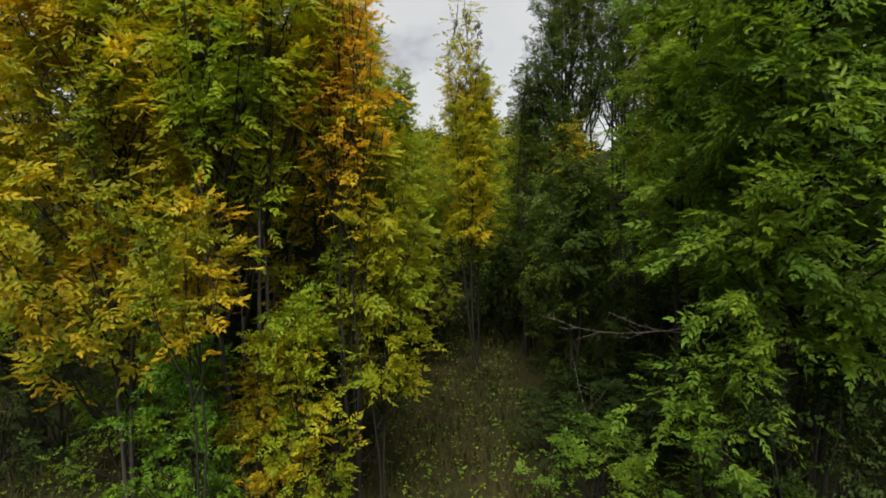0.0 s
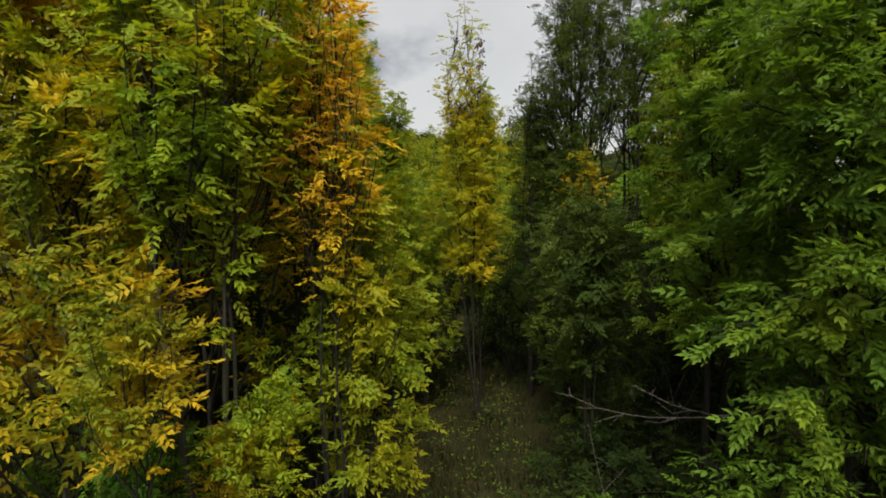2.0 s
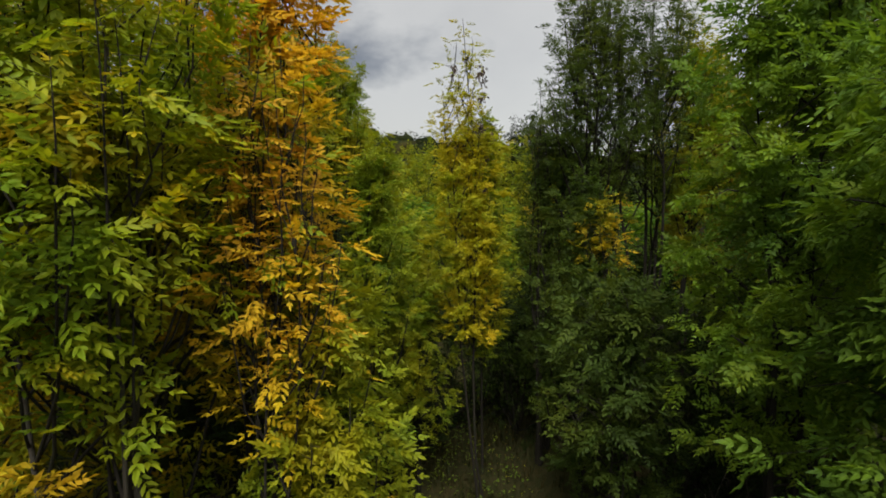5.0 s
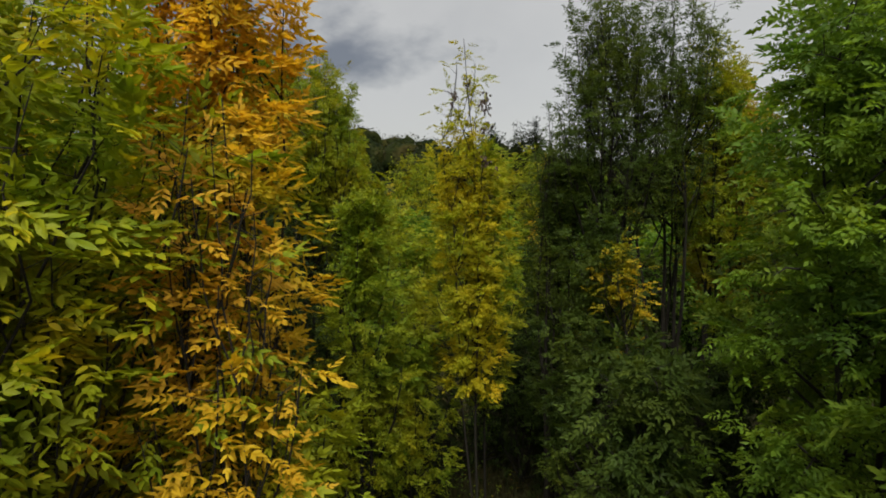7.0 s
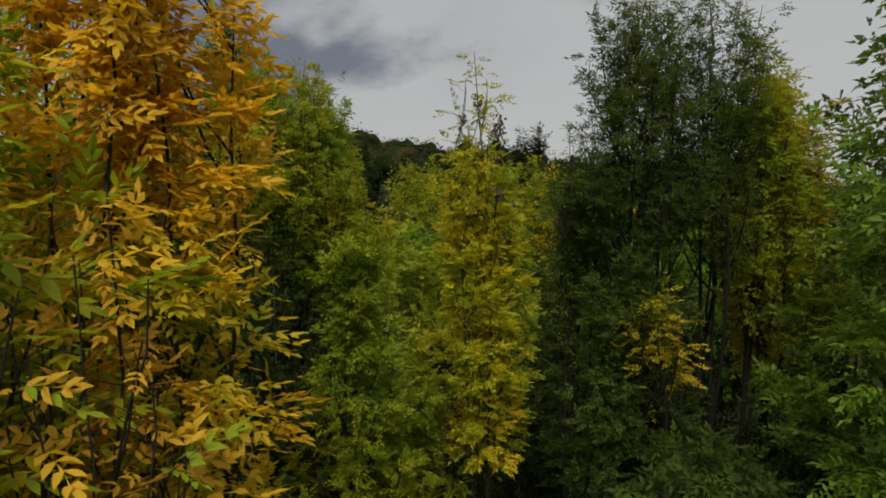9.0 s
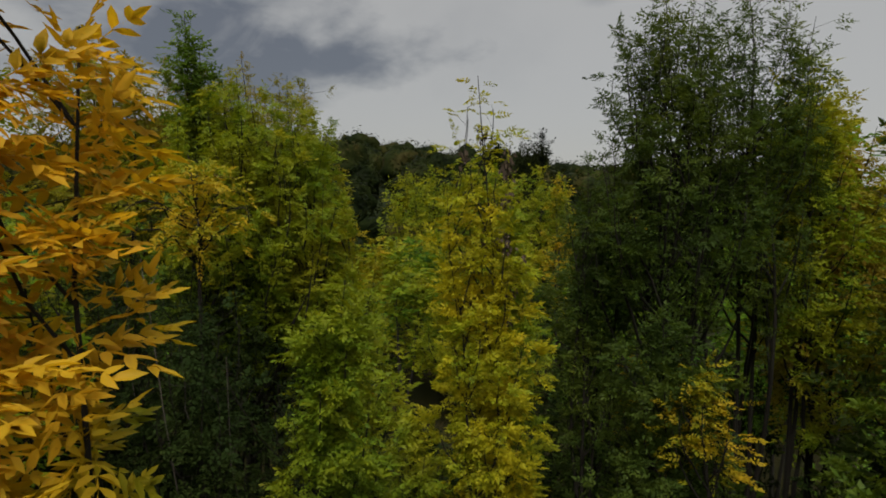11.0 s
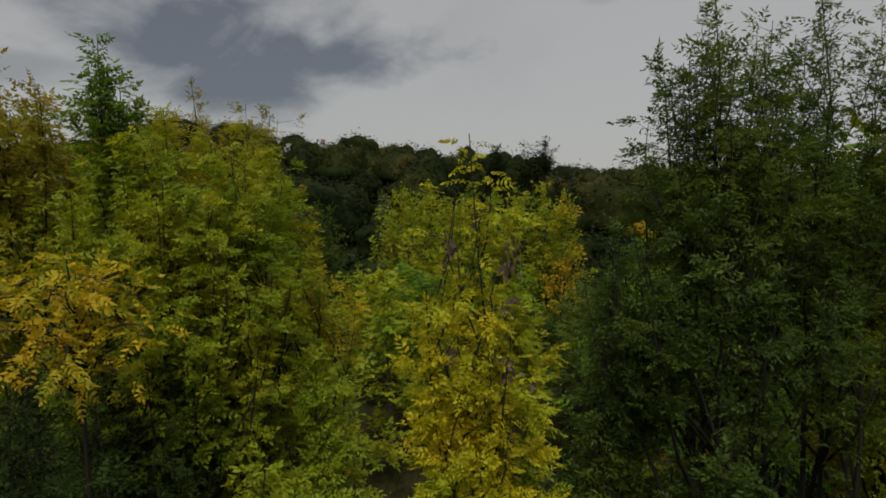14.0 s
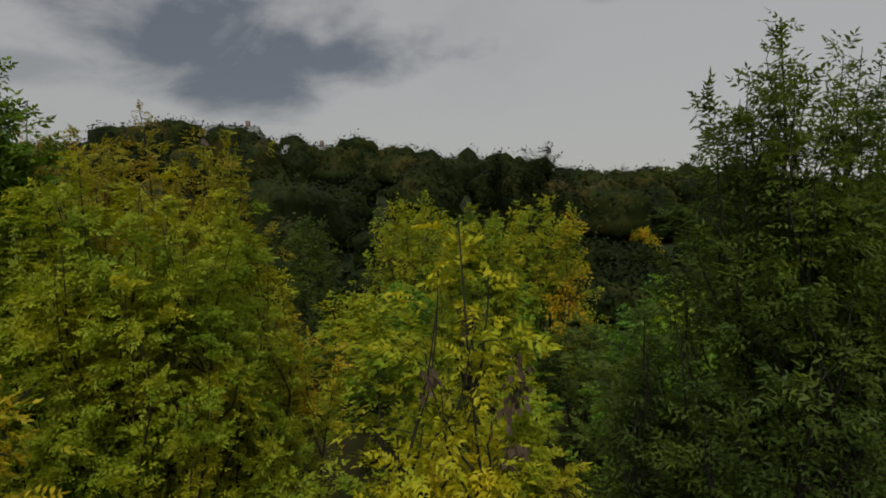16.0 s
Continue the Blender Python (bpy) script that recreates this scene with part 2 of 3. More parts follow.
SHAPES = {
    "round": shapes(5, (3, 0.44, 0.145, True, 0.35, True), (4, 0.40, 0.13, True, 0.5, True), (3, 0.42, 0.14, True, 0.75, True)),
    "feather": shapes(6, (5, 0.31, 0.10, False, 0.3), (5, 0.30, 0.095, False, 0.55)),
    "fine": shapes(1, (4, 0.36, 0.125), (5, 0.33, 0.11), (4, 0.34, 0.12, True, 0.45)),
    "middle": shapes(2, (4, 0.36, 0.13, False, 0.3), (3, 0.38, 0.14, False, 0.5)),
    "narrow": shapes(3, (3, 0.45, 0.12, False), (3, 0.45, 0.12, False, 0.45)),
    "coarse": shapes(4, (2, 0.48, 0.19, False, 0.3), (2, 0.46, 0.17, False, 0.5)),
    "single": [leaf_shape(0, 1.0, 0.6, False)],
}


def foliage(rng, at, along, size, kind, up=0.75, face=None):
    """Leaves at many places at once, each pointing along its way with its upper side to the sky."""
    n = len(at)
    x = along + rng.normal(0, 0.28, (n, 3))
    x /= np.linalg.norm(x, axis=1)[:, None] + 1e-9
    z = np.array([0, 0, up]) + rng.normal(0, 0.31, (n, 3))
    if face is not None:
        z = z + face
    y = np.cross(z, x)
    y /= np.linalg.norm(y, axis=1)[:, None] + 1e-9
    z = np.cross(x, y)
    s = size * rng.uniform(0.65, 1.25, n)
    vs, fs, base = [], [], 0
    pick = rng.integers(0, len(SHAPES[kind]), n)
    for k, (tv, tf) in enumerate(SHAPES[kind]):
        m = pick == k
        c = m.sum()
        if not c:
            continue
        v = tv[None, :, 0, None] * x[m][:, None] + tv[None, :, 1, None] * y[m][:, None] + tv[None, :, 2, None] * z[m][:, None]
        v = at[m][:, None] + v * s[m][:, None, None]
        f = tf[None] + (np.arange(c) * len(tv))[:, None, None] + base
        vs.append(v.reshape(-1, 3))
        fs.append(f.reshape(-1, 3))
        base += c * len(tv)
    return np.concatenate(vs), np.concatenate(fs)


LEAF_MESHES = {}


def leaf_mesh(kind, k, palette):
    """One of the leaf kind's variants, shared by all leaves that are parts."""
    kind = "fine" if kind in ("middle", "feather") else kind
    key = (kind, k % len(SHAPES[kind]), palette)
    if key not in LEAF_MESHES:
        LEAF_MESHES[key] = mesh_of("leaf", *SHAPES[kind][key[1]], LEAF[palette])
    return LEAF_MESHES[key]


# ---- trees ----
def tree(name, label, x, y, height, reach, leaves, palette, seed, low=0.15, stems=1, limbs=26, size=0.24, kind="middle",
         bark=None, spread=0.35, girth=1.0, sharp=0.7, z0=0.0, category="tree", lean=(0.0, 0.0), group="", steep=1.9, loose=0, airy=0.0):
    """A tree: rising stems, limbs that reach out and up, twigs on them, and leaves in tufts on the twigs.
    low: where the crown begins; sharp: how pointed it is; steep: how fast the limbs climb; airy: how much the top has lost its leaves;
    loose: how many leaves are parts of their own."""
    rng = np.random.default_rng(seed)
    bark = bark or BARK
    root = new(name)
    root.location = (x, y, z0)
    tagged(root, label, category, group)

    def profile(u):
        s = min(max((u - low) / (1 - low), 0.0), 1.0)
        return min((s + 0.12) / 0.40, 1.0) ** 0.8 * max(1.05 - s, 0.0) ** sharp

    paths = []
    for k in range(stems):
        a = 2 * np.pi * (k + rng.uniform(-0.25, 0.25)) / stems + seed
        out = 0.0 if stems == 1 else reach * spread * rng.uniform(0.6, 1.2) * (0.3 if k == 0 else 1.0)
        h = height * (1.0 if k == 0 else rng.uniform(0.78, 0.95))
        u = np.linspace(0, 1, 11)
        wob = np.cumsum(rng.normal(0, 0.017 * height, (11, 2)), axis=0) * u[:, None] * 0.55
        wob = wob - wob[-1] * (u[:, None] ** 2) * (0.9 if k == 0 else 0.3)
        bend = u ** 0.45
        pth = np.stack([np.cos(a) * out * u ** 0.75 + wob[:, 0] + lean[0] * bend, np.sin(a) * out * u ** 0.75 + wob[:, 1] + lean[1] * bend, h * u], -1)
        pth[0] = (0.06 * np.cos(a) * (stems > 1), 0.06 * np.sin(a) * (stems > 1), -0.1)
        r0 = 0.0058 * height * girth * (1.0 if stems == 1 else 0.8)
        rad = r0 * (1 - u) ** 0.85 + 0.004
        rad[0] *= 1.35
        paths.append((pth, rad, h))
        part("trunk" if stems == 1 else "stem", mesh_of("stem", *tube(pth, rad, 7), bark, True), root)

    def on(pth, u):
        k = min(int(u * 10), 9)
        return pth[k] + (pth[k + 1] - pth[k]) * (u * 10 - k)

    spots, ways, twigs = [], [], []
    bow = 1.0 + 0.62 * min(max(steep - 0.5, 0.0), 1.6)
    for i in range(limbs):
        pth, rad, h = paths[i % stems]
        a = i * 2.399963 + rng.uniform(-0.5, 0.5) + seed
        u1 = low + (0.97 - low) * ((i + rng.uniform(0, 1)) / limbs) ** 0.85
        z1 = u1 * height
        aim = np.array([lean[0] * u1 ** 0.45, lean[1] * u1 ** 0.45]) + np.array([np.cos(a), np.sin(a)]) * reach * profile(u1) * (1 - 0.5 * rng.random() ** 2) * rng.uniform(0.88, 1.08)
        near = on(pth, min(u1, 0.98))
        ln = float(np.linalg.norm(aim - near[:2])) + 0.15
        lift = ln * rng.uniform(0.55, 1.2) * (0.5 + 0.7 * u1) * steep
        u0 = min(max((z1 - lift) / h, 0.06), 0.96)
        p0 = on(pth, u0)
        r0 = float(np.interp(u0, np.linspace(0, 1, 11), rad))
        end = np.array([aim[0], aim[1], z1])
        s = np.linspace(0, 1, 7)[:, None]
        # a limb leaves its stem quickly and then turns up; the flat ones bend down at their ends
        out = 1 - (1 - s) ** bow
        pl = p0 + (end - p0) * np.concatenate([out, out, s], 1)
        if steep < 1:
            pl[:, 2] += 0.30 * ln * np.sin(np.pi * s[:, 0] ** 1.3) * rng.uniform(0.3, 1.0)
        pl[1:6] += rng.normal(0, 0.022 * ln, (5, 3))
        run = float(np.linalg.norm(np.diff(pl, axis=0), axis=1).sum())
        rl = min(r0 * 0.68, 0.006 + 0.0075 * run) * (1 - s[:, 0]) ** 0.75 + 0.003
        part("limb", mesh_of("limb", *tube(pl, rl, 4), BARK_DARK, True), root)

        def along(q):
            kk = min(int(q * 6), 5)
            return pl[kk] + (pl[kk + 1] - pl[kk]) * (q * 6 - kk), pl[kk + 1] - pl[kk]

        # opposite leaves, each pair at right angles to the last
        for j in range(int(run * 0.55 / 0.16)):
            b0, dr = along(min(0.45 + j * 0.16 / run, 1.0))
            dr = dr / (np.linalg.norm(dr) + 1e-9)
            c = j * 1.5708 + i
            side_ = np.array([np.cos(c), np.sin(c), 0.0])
            for sg in (1, -1):
                spots.append(b0)
                ways.append(side_ * sg + dr * 0.35)
        tw = max(3, int(3 + ln * 4.0))
        for j in range(tw):
            b0, dr = along(0.3 + 0.7 * (j + rng.uniform(0, 1)) / tw)
            dr = dr / (np.linalg.norm(dr) + 1e-9)
            t_ = rng.uniform(0, 2 * np.pi)
            dr = dr * 0.35 + np.array([np.cos(t_), np.sin(t_), rng.uniform(-0.1, 0.5)]) + rng.normal(0, 0.15, 3)
            dr /= np.linalg.norm(dr)
            tl = rng.uniform(0.15, 0.42) * (0.4 + 0.6 * min(reach, 2.0) / 2.0)
            tp = b0 + dr * tl * np.linspace(0, 1, 3)[:, None]
            twigs.append(tube(tp, [0.0032, 0.0024, 0.0014], 3))
            for g in (0.7, 0.95, 1.0, 1.0, 1.0):
                spots.append(tp[0] + (tp[2] - tp[0]) * g)
                ways.append(dr * 1.2 + rng.normal(0, 0.45, 3))
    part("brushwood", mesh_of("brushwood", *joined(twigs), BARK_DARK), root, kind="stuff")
    for pth, rad, h in paths:
        for u in np.linspace(max(0.6, low), 0.99, 24):
            for k in range(2 if u < 0.8 else 7):
                spots.append(on(pth, u))
                ways.append(np.array([0, 0, 0.35]) + rng.normal(0, 0.6, 3) * (1, 1, 0.4))
    spots, ways = np.array(spots), np.array(ways)
    high = np.clip((spots[:, 2] / height - 0.73) / 0.13, 0, 1)
    keep = 1 - airy * high
    idx = rng.choice(len(spots), leaves, p=keep / keep.sum())
    at = spots[idx] + rng.normal(0, 0.03, (leaves, 3))
    out = at * (1, 1, 0)
    out[:, :2] -= np.array(lean)[None] * (at[:, 2:3] / height)
    out /= np.linalg.norm(out, axis=1)[:, None] + 0.2
    ang = rng.uniform(0, 2 * np.pi, leaves)
    ring = np.stack([np.cos(ang), np.sin(ang), np.zeros(leaves)], -1)
    way = 0.75 * ways[idx] + 0.35 * ring + 0.3 * out + np.array([0, 0, -0.12])
    if loose:
        # the leaves that hang nearest to the track are parts of their own
        order = np.argsort(np.abs(at[:, 0] + x - 0.3) + 0.35 * (at[:, 1] + y))
        at, way, out = at[order], way[order], out[order]
        for k in range(loose):
            ob = part("leaf", leaf_mesh(kind, k, palette), root)
            ob.matrix_basis = Matrix.Translation(at[k]) @ Vector(way[k]).to_track_quat("X", "Z").to_matrix().to_4x4() @ pose(0, 0, 0, rng.normal(0, 25), 0, 0) @ Matrix.Scale(size * rng.uniform(0.7, 1.25), 4)
        at, way, out = at[loose:], way[loose:], out[loose:]
    v, f = foliage(rng, at, way, size, kind, 0.8, out * 0.5)
    part("crown", mesh_of("crown", v, f, LEAF[palette]), root, kind="stuff")
    return root


def rise_of(x, y):
    """Height of the ground."""
    x, y = np.asarray(x, float), np.asarray(y, float)
    t = np.clip((y - 45) / 75, 0, 1)
    hill = t * t * (3 - 2 * t) * (np.clip(13.2 - 0.16 * (x + 30), 4.8, 15.0) - 1.6 * np.exp(-((x + 24) / 17) ** 2))
    hill = hill * (1 - 0.42 * np.clip((-x - 40) / 22, 0, 1))
    return hill + np.clip((y - 170) / 400, 0, 1) * 5


# ground: one sheet to the horizon
def ground_sheet():
    gx = np.unique(np.concatenate([np.linspace(-9, 9, 91), np.linspace(-60, 60, 61), np.sign(np.linspace(-1, 1, 61)) * np.linspace(-1, 1, 61) ** 2 * 2500]))
    gy = np.unique(np.concatenate([np.linspace(-2, 26, 111), np.linspace(-60, 200, 81), np.linspace(0, 1, 31) ** 2 * 3800 + 200, -60 - np.linspace(0, 1, 12) ** 2 * 2000]))
    X, Y = np.meshgrid(gx, gy, indexing="ij")
    Z = rise_of(X, Y)
    for i in range(X.shape[0]):
        for j in range(X.shape[1]):
            if abs(X[i, j]) < 30 and -10 < Y[i, j] < 60:
                Z[i, j] += 0.10 * noise.noise((X[i, j] * 0.35, Y[i, j] * 0.35, 1.0)) + 0.045 * noise.noise((X[i, j] * 1.7, Y[i, j] * 1.7, 4.0))
    n, k = X.shape
    i, j = np.meshgrid(np.arange(n - 1), np.arange(k - 1), indexing="ij")
    q = np.stack([i * k + j, (i + 1) * k + j, (i + 1) * k + j + 1, i * k + j + 1], -1).reshape(-1, 4)
    m, nd = material("rough_grass_soil_shaded")
    pos = nd.add("ShaderNodeNewGeometry").outputs["Position"]
    a, b = nd.noise(pos, 0.7, 4.0), nd.noise(pos, 9.0, 5.0, 0.65)
    # soil and grass tones darkened: the trees' shade is painted into them
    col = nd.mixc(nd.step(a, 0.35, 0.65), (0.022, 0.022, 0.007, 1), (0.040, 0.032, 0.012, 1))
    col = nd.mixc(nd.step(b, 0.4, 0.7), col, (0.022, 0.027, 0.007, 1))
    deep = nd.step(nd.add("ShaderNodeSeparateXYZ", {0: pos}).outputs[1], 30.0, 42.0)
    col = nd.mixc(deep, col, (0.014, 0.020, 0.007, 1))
    bump = nd.add("ShaderNodeBump", {"Strength": 0.7, "Distance": 0.06, "Height": nd.noise(pos, 22.0, 5.0, 0.7)})
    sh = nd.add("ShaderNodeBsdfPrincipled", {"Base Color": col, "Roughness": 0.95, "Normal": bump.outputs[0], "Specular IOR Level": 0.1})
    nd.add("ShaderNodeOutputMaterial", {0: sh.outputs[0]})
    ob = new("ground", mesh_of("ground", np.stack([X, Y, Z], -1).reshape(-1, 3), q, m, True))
    tagged(ob, "rough grassy ground with bare soil, rising to a hill", "ground", kind="structure")


ground_sheet()

# the trees, near ones first
tree("ash_tree", "tall yellowing ash with forked grey stems beside the grass track", -2.35, 7.1, 8.1, 1.45, 3400, "yellowing", 1, 0.66, 6, 76, 0.25, "round", girth=0.75, spread=0.5, sharp=0.35, loose=270)
tree("ash_tree", "slender ash with glowing orange top and bare straight stems", -1.55, 8.4, 9.7, 1.3, 3500, "orange", 2, 0.2, 5, 66, 0.205, "round", BARK_DARK, spread=0.22, girth=0.6, sharp=1.25, loose=280)
tree("ash_sapling", "thin many-stemmed ash with sparse pinkish orange leaves", -1.1, 7.3, 7.0, 0.6, 560, "amber", 52, 0.66, 5, 44, 0.185, "round", BARK_DARK, spread=0.8, girth=0.5, sharp=0.5, loose=120)
tree("ash_tree", "broad golden yellow ash at the edge of the thicket", -4.3, 7.7, 8.9, 1.85, 5400, "golden", 3, 0.3, 4, 80, 0.28, "round", girth=0.6, sharp=0.35)
tree("ash_tree", "tall yellow-green ash with dark shade below it", -6.7, 9.4, 10.4, 2.2, 5200, "yellowing", 53, 0.2, 4, 54, 0.27, "middle", sharp=0.4)
tree("ash_tree", "tall green ash with bushy crown by the track", 4.15, 6.4, 7.6, 2.0, 8200, "fresh", 5, 0.33, 4, 110, 0.25, "round", BARK_DARK, sharp=0.3, steep=0.6, loose=270)
slim = tree("ash_sapling", "slim yellow ash with a thin nearly leafless tip", 0.87, 13.3, 8.75, 0.66, 3000, "yellow", 7, 0.36, 2, 54, 0.19, "feather", BARK_DARK, 0.3, 0.5, lean=(-0.38, -0.05), sharp=0.6, airy=0.86, loose=200)
tree("ash_tree", "green ash with deep shade below its crown", 5.6, 10.6, 10.0, 2.4, 7000, "olive", 6, 0.24, 4, 60, 0.31, "feather", BARK_DARK, sharp=0.4, steep=0.8)
tree("ash_tree", "small green ash with loose drooping sprays", 3.7, 8.8, 8.6, 1.4, 4600, "fresh", 50, 0.30, 3, 66, 0.26, "feather", BARK_DARK, sharp=0.4, steep=0.7)
tree("ash_sapling", "leafy dark green sapling at the edge of the track", 2.25, 9.9, 5.0, 0.85, 1300, "dark", 67, 0.48, 3, 36, 0.21, "round", BARK_DARK, girth=0.6, sharp=0.35, steep=0.9)
tree("rowan_tree", "tall dark green tree with open crown on upright stems", 3.05, 14.5, 10.2, 1.35, 8500, "dark", 8, 0.63, 6, 84, 0.15, "narrow", BARK_DARK, 0.35, 1.2, sharp=0.65)
tree("rowan_tree", "tall dark green tree with many upright stems", 4.3, 14.8, 10.3, 1.1, 6000, "dark", 34, 0.64, 5, 66, 0.145, "narrow", BARK_DARK, 0.6, sharp=0.35)
tree("ash_tree", "pale green ash with a narrow loose top", 5.1, 14.9, 9.3, 0.9, 2400, "lime", 36, 0.6, 3, 44, 0.21, "middle", BARK_DARK, sharp=0.6)
tree("ash_tree", "leafy green ash under a taller dark tree", 2.45, 15.6, 7.4, 1.0, 4000, "dark", 54, 0.2, 3, 48, 0.2, "feather", BARK_DARK, sharp=0.45)
tree("ash_tree", "tall yellow-green ash behind the first row", -4.4, 10.5, 10.1, 1.9, 5200, "yellowing", 4, 0.42, 4, 56, 0.26, "middle", sharp=0.4)
tree("ash_tree", "round-headed lime green ash with fine upright stems", -2.6, 15.1, 9.2, 1.4, 17000, "lime", 9, 0.66, 5, 110, 0.13, "middle", BARK_DARK, 0.6, 1.2, sharp=0.5)
tree("ash_tree", "pointed green ash rising over its neighbours", -3.5, 15.3, 10.0, 0.85, 3600, "olive", 10, 0.45, 2, 56, 0.2, "middle", BARK_DARK, spread=0.12, sharp=0.8)
tree("ash_tree", "domed yellow-green ash with dull tawny top", -3.95, 18.2, 10.0, 2.05, 27000, "tawny", 18, 0.5, 6, 170, 0.135, "middle", BARK_DARK, spread=0.6, sharp=0.2)
tree("ash_tree", "lime green ash with a thin feathery tip", -2.2, 16.9, 8.9, 1.2, 11000, "lime", 55, 0.3, 3, 70, 0.13, "middle", BARK_DARK, sharp=0.6)
tree("ash_sapling", "small orange-yellow ash among darker shrubs", -2.6, 13.0, 7.9, 0.85, 330, "golden", 11, 0.86, 1, 26, 0.22, "feather", BARK_DARK, sharp=0.3, steep=0.3)
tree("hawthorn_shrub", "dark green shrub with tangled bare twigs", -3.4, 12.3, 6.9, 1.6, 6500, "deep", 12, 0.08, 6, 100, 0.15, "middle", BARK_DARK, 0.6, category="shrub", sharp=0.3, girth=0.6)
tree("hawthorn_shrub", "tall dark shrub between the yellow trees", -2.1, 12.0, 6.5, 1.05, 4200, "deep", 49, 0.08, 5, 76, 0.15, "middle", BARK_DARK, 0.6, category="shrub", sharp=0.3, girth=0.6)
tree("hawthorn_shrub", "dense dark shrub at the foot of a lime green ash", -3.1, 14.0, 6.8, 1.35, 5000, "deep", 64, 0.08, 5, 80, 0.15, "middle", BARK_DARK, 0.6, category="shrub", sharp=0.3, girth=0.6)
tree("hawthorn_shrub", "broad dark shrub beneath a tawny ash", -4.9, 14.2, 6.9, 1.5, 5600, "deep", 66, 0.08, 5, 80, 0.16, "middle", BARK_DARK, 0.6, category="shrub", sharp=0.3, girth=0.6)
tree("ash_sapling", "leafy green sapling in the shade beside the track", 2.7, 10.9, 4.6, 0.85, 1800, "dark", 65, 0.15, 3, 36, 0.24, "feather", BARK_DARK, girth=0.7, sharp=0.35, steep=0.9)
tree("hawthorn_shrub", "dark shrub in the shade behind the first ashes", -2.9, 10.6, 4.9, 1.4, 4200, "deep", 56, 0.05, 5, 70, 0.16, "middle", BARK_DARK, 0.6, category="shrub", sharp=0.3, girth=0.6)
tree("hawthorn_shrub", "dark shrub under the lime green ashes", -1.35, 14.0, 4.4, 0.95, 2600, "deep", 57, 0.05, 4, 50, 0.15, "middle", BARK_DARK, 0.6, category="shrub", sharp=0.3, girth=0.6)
tree("ash_sapling", "young bright green ash", -0.9, 11.9, 6.7, 0.85, 3200, "lime", 13, 0.25, 2, 40, 0.21, "feather", BARK_DARK, sharp=0.6, loose=150)
tree("ash_sapling", "low lime green sapling where the track ends", -0.3, 13.5, 4.8, 0.7, 1700, "lime", 51, 0.3, 2, 26, 0.2, "feather", BARK_DARK, girth=0.6, sharp=0.4)
tree("ash_sapling", "yellow-green ash sapling in the gap", -1.25, 15.4, 6.4, 0.75, 1900, "lime", 14, 0.5, 2, 30, 0.2, "middle", BARK_DARK, sharp=0.4)
crowding = tree("ash_tree", "green ash crowding the slim yellow one", 0.95, 14.5, 7.3, 0.55, 2400, "lime", 15, 0.34, 1, 44, 0.19, "feather", BARK_DARK, girth=0.5, sharp=0.45)
tree("ash_sapling", "dark green ash on a straight thin stem", 2.65, 13.2, 6.1, 1.0, 3400, "dark", 16, 0.2, 3, 44, 0.22, "feather", BARK_DARK, sharp=0.4)
tree("rowan_tree", "narrow green tree with a loose top", 2.2, 14.9, 7.9, 0.4, 900, "dark", 17, 0.3, 3, 36, 0.18, "narrow", BARK_DARK, 0.2, lean=(-0.08, 0.0), airy=0.5)
tree("ash_sapling", "slim sapling with orange-yellow leaves", -1.85, 18.4, 7.0, 0.6, 1300, "golden", 48, 0.45, 2, 24, 0.19, "middle", BARK_DARK, sharp=0.4)
tree("ash_tree", "leafy tawny green ash with feathery top", -5.5, 16.3, 10.0, 1.4, 4600, "tawny", 35, 0.64, 3, 48, 0.22, "middle", BARK_DARK, sharp=0.45)
tree("ash_sapling", "low sapling with orange-yellow leaves", 3.6, 15.9, 5.1, 0.7, 900, "golden", 37, 0.6, 2, 16, 0.2, sharp=0.3)
tree("ash_sapling", "sapling with a yellow tuft of leaves", 2.8, 12.6, 5.75, 0.42, 190, "golden", 38, 0.84, 1, 10, 0.22, "feather", BARK_DARK, sharp=0.3)
tree("ash_tree", "olive and rust coloured ash beside the dark trees", 5.9, 15.5, 8.9, 1.2, 3600, "rusty", 39, 0.45, 3, 36, 0.22, "middle", BARK_DARK, sharp=0.4)
tree("ash_sapling", "light green sapling leaning over the track's edge", -0.78, 7.5, 5.3, 0.65, 1700, "lime", 45, 0.3, 2, 28, 0.20, "round", BARK_DARK, girth=0.6, sharp=0.4, loose=140)
tree("ash_sapling", "golden sapling before a green tree", 4.9, 31.4, 8.0, 0.75, 1300, "golden", 46, 0.3, 2, 26, 0.24, "coarse", sharp=0.4)
tree("ash_sapling", "low sapling with golden leaves at the thicket's foot", -2.1, 7.0, 2.6, 0.65, 700, "golden", 43, 0.15, 2, 18, 0.22, "feather", sharp=0.4, loose=120)
tree("ash_sapling", "bushy yellow-green sapling before a forked ash", -1.7, 6.75, 3.2, 0.65, 600, "yellowing", 58, 0.12, 3, 26, 0.24, "feather", BARK_DARK, girth=0.6, sharp=0.35)
tree("ash_sapling", "yellow-green sapling in the rough grass verge", -3.0, 6.8, 3.0, 0.8, 650, "green", 59, 0.1, 3, 28, 0.24, "feather", BARK_DARK, girth=0.6, sharp=0.35)
tree("ash_sapling", "golden yellow sapling before a broad ash", -2.55, 5.95, 4.3, 0.5, 420, "golden", 63, 0.72, 2, 18, 0.26, "feather", BARK_DARK, girth=0.6, sharp=0.3, loose=90)
tree("ash_sapling", "low green sapling with spreading sprays before the shade", 3.05, 6.3, 2.7, 0.95, 420, "fresh", 68, 0.5, 3, 26, 0.22, "round", BARK_DARK, girth=0.6, sharp=0.3, steep=0.6, loose=120)
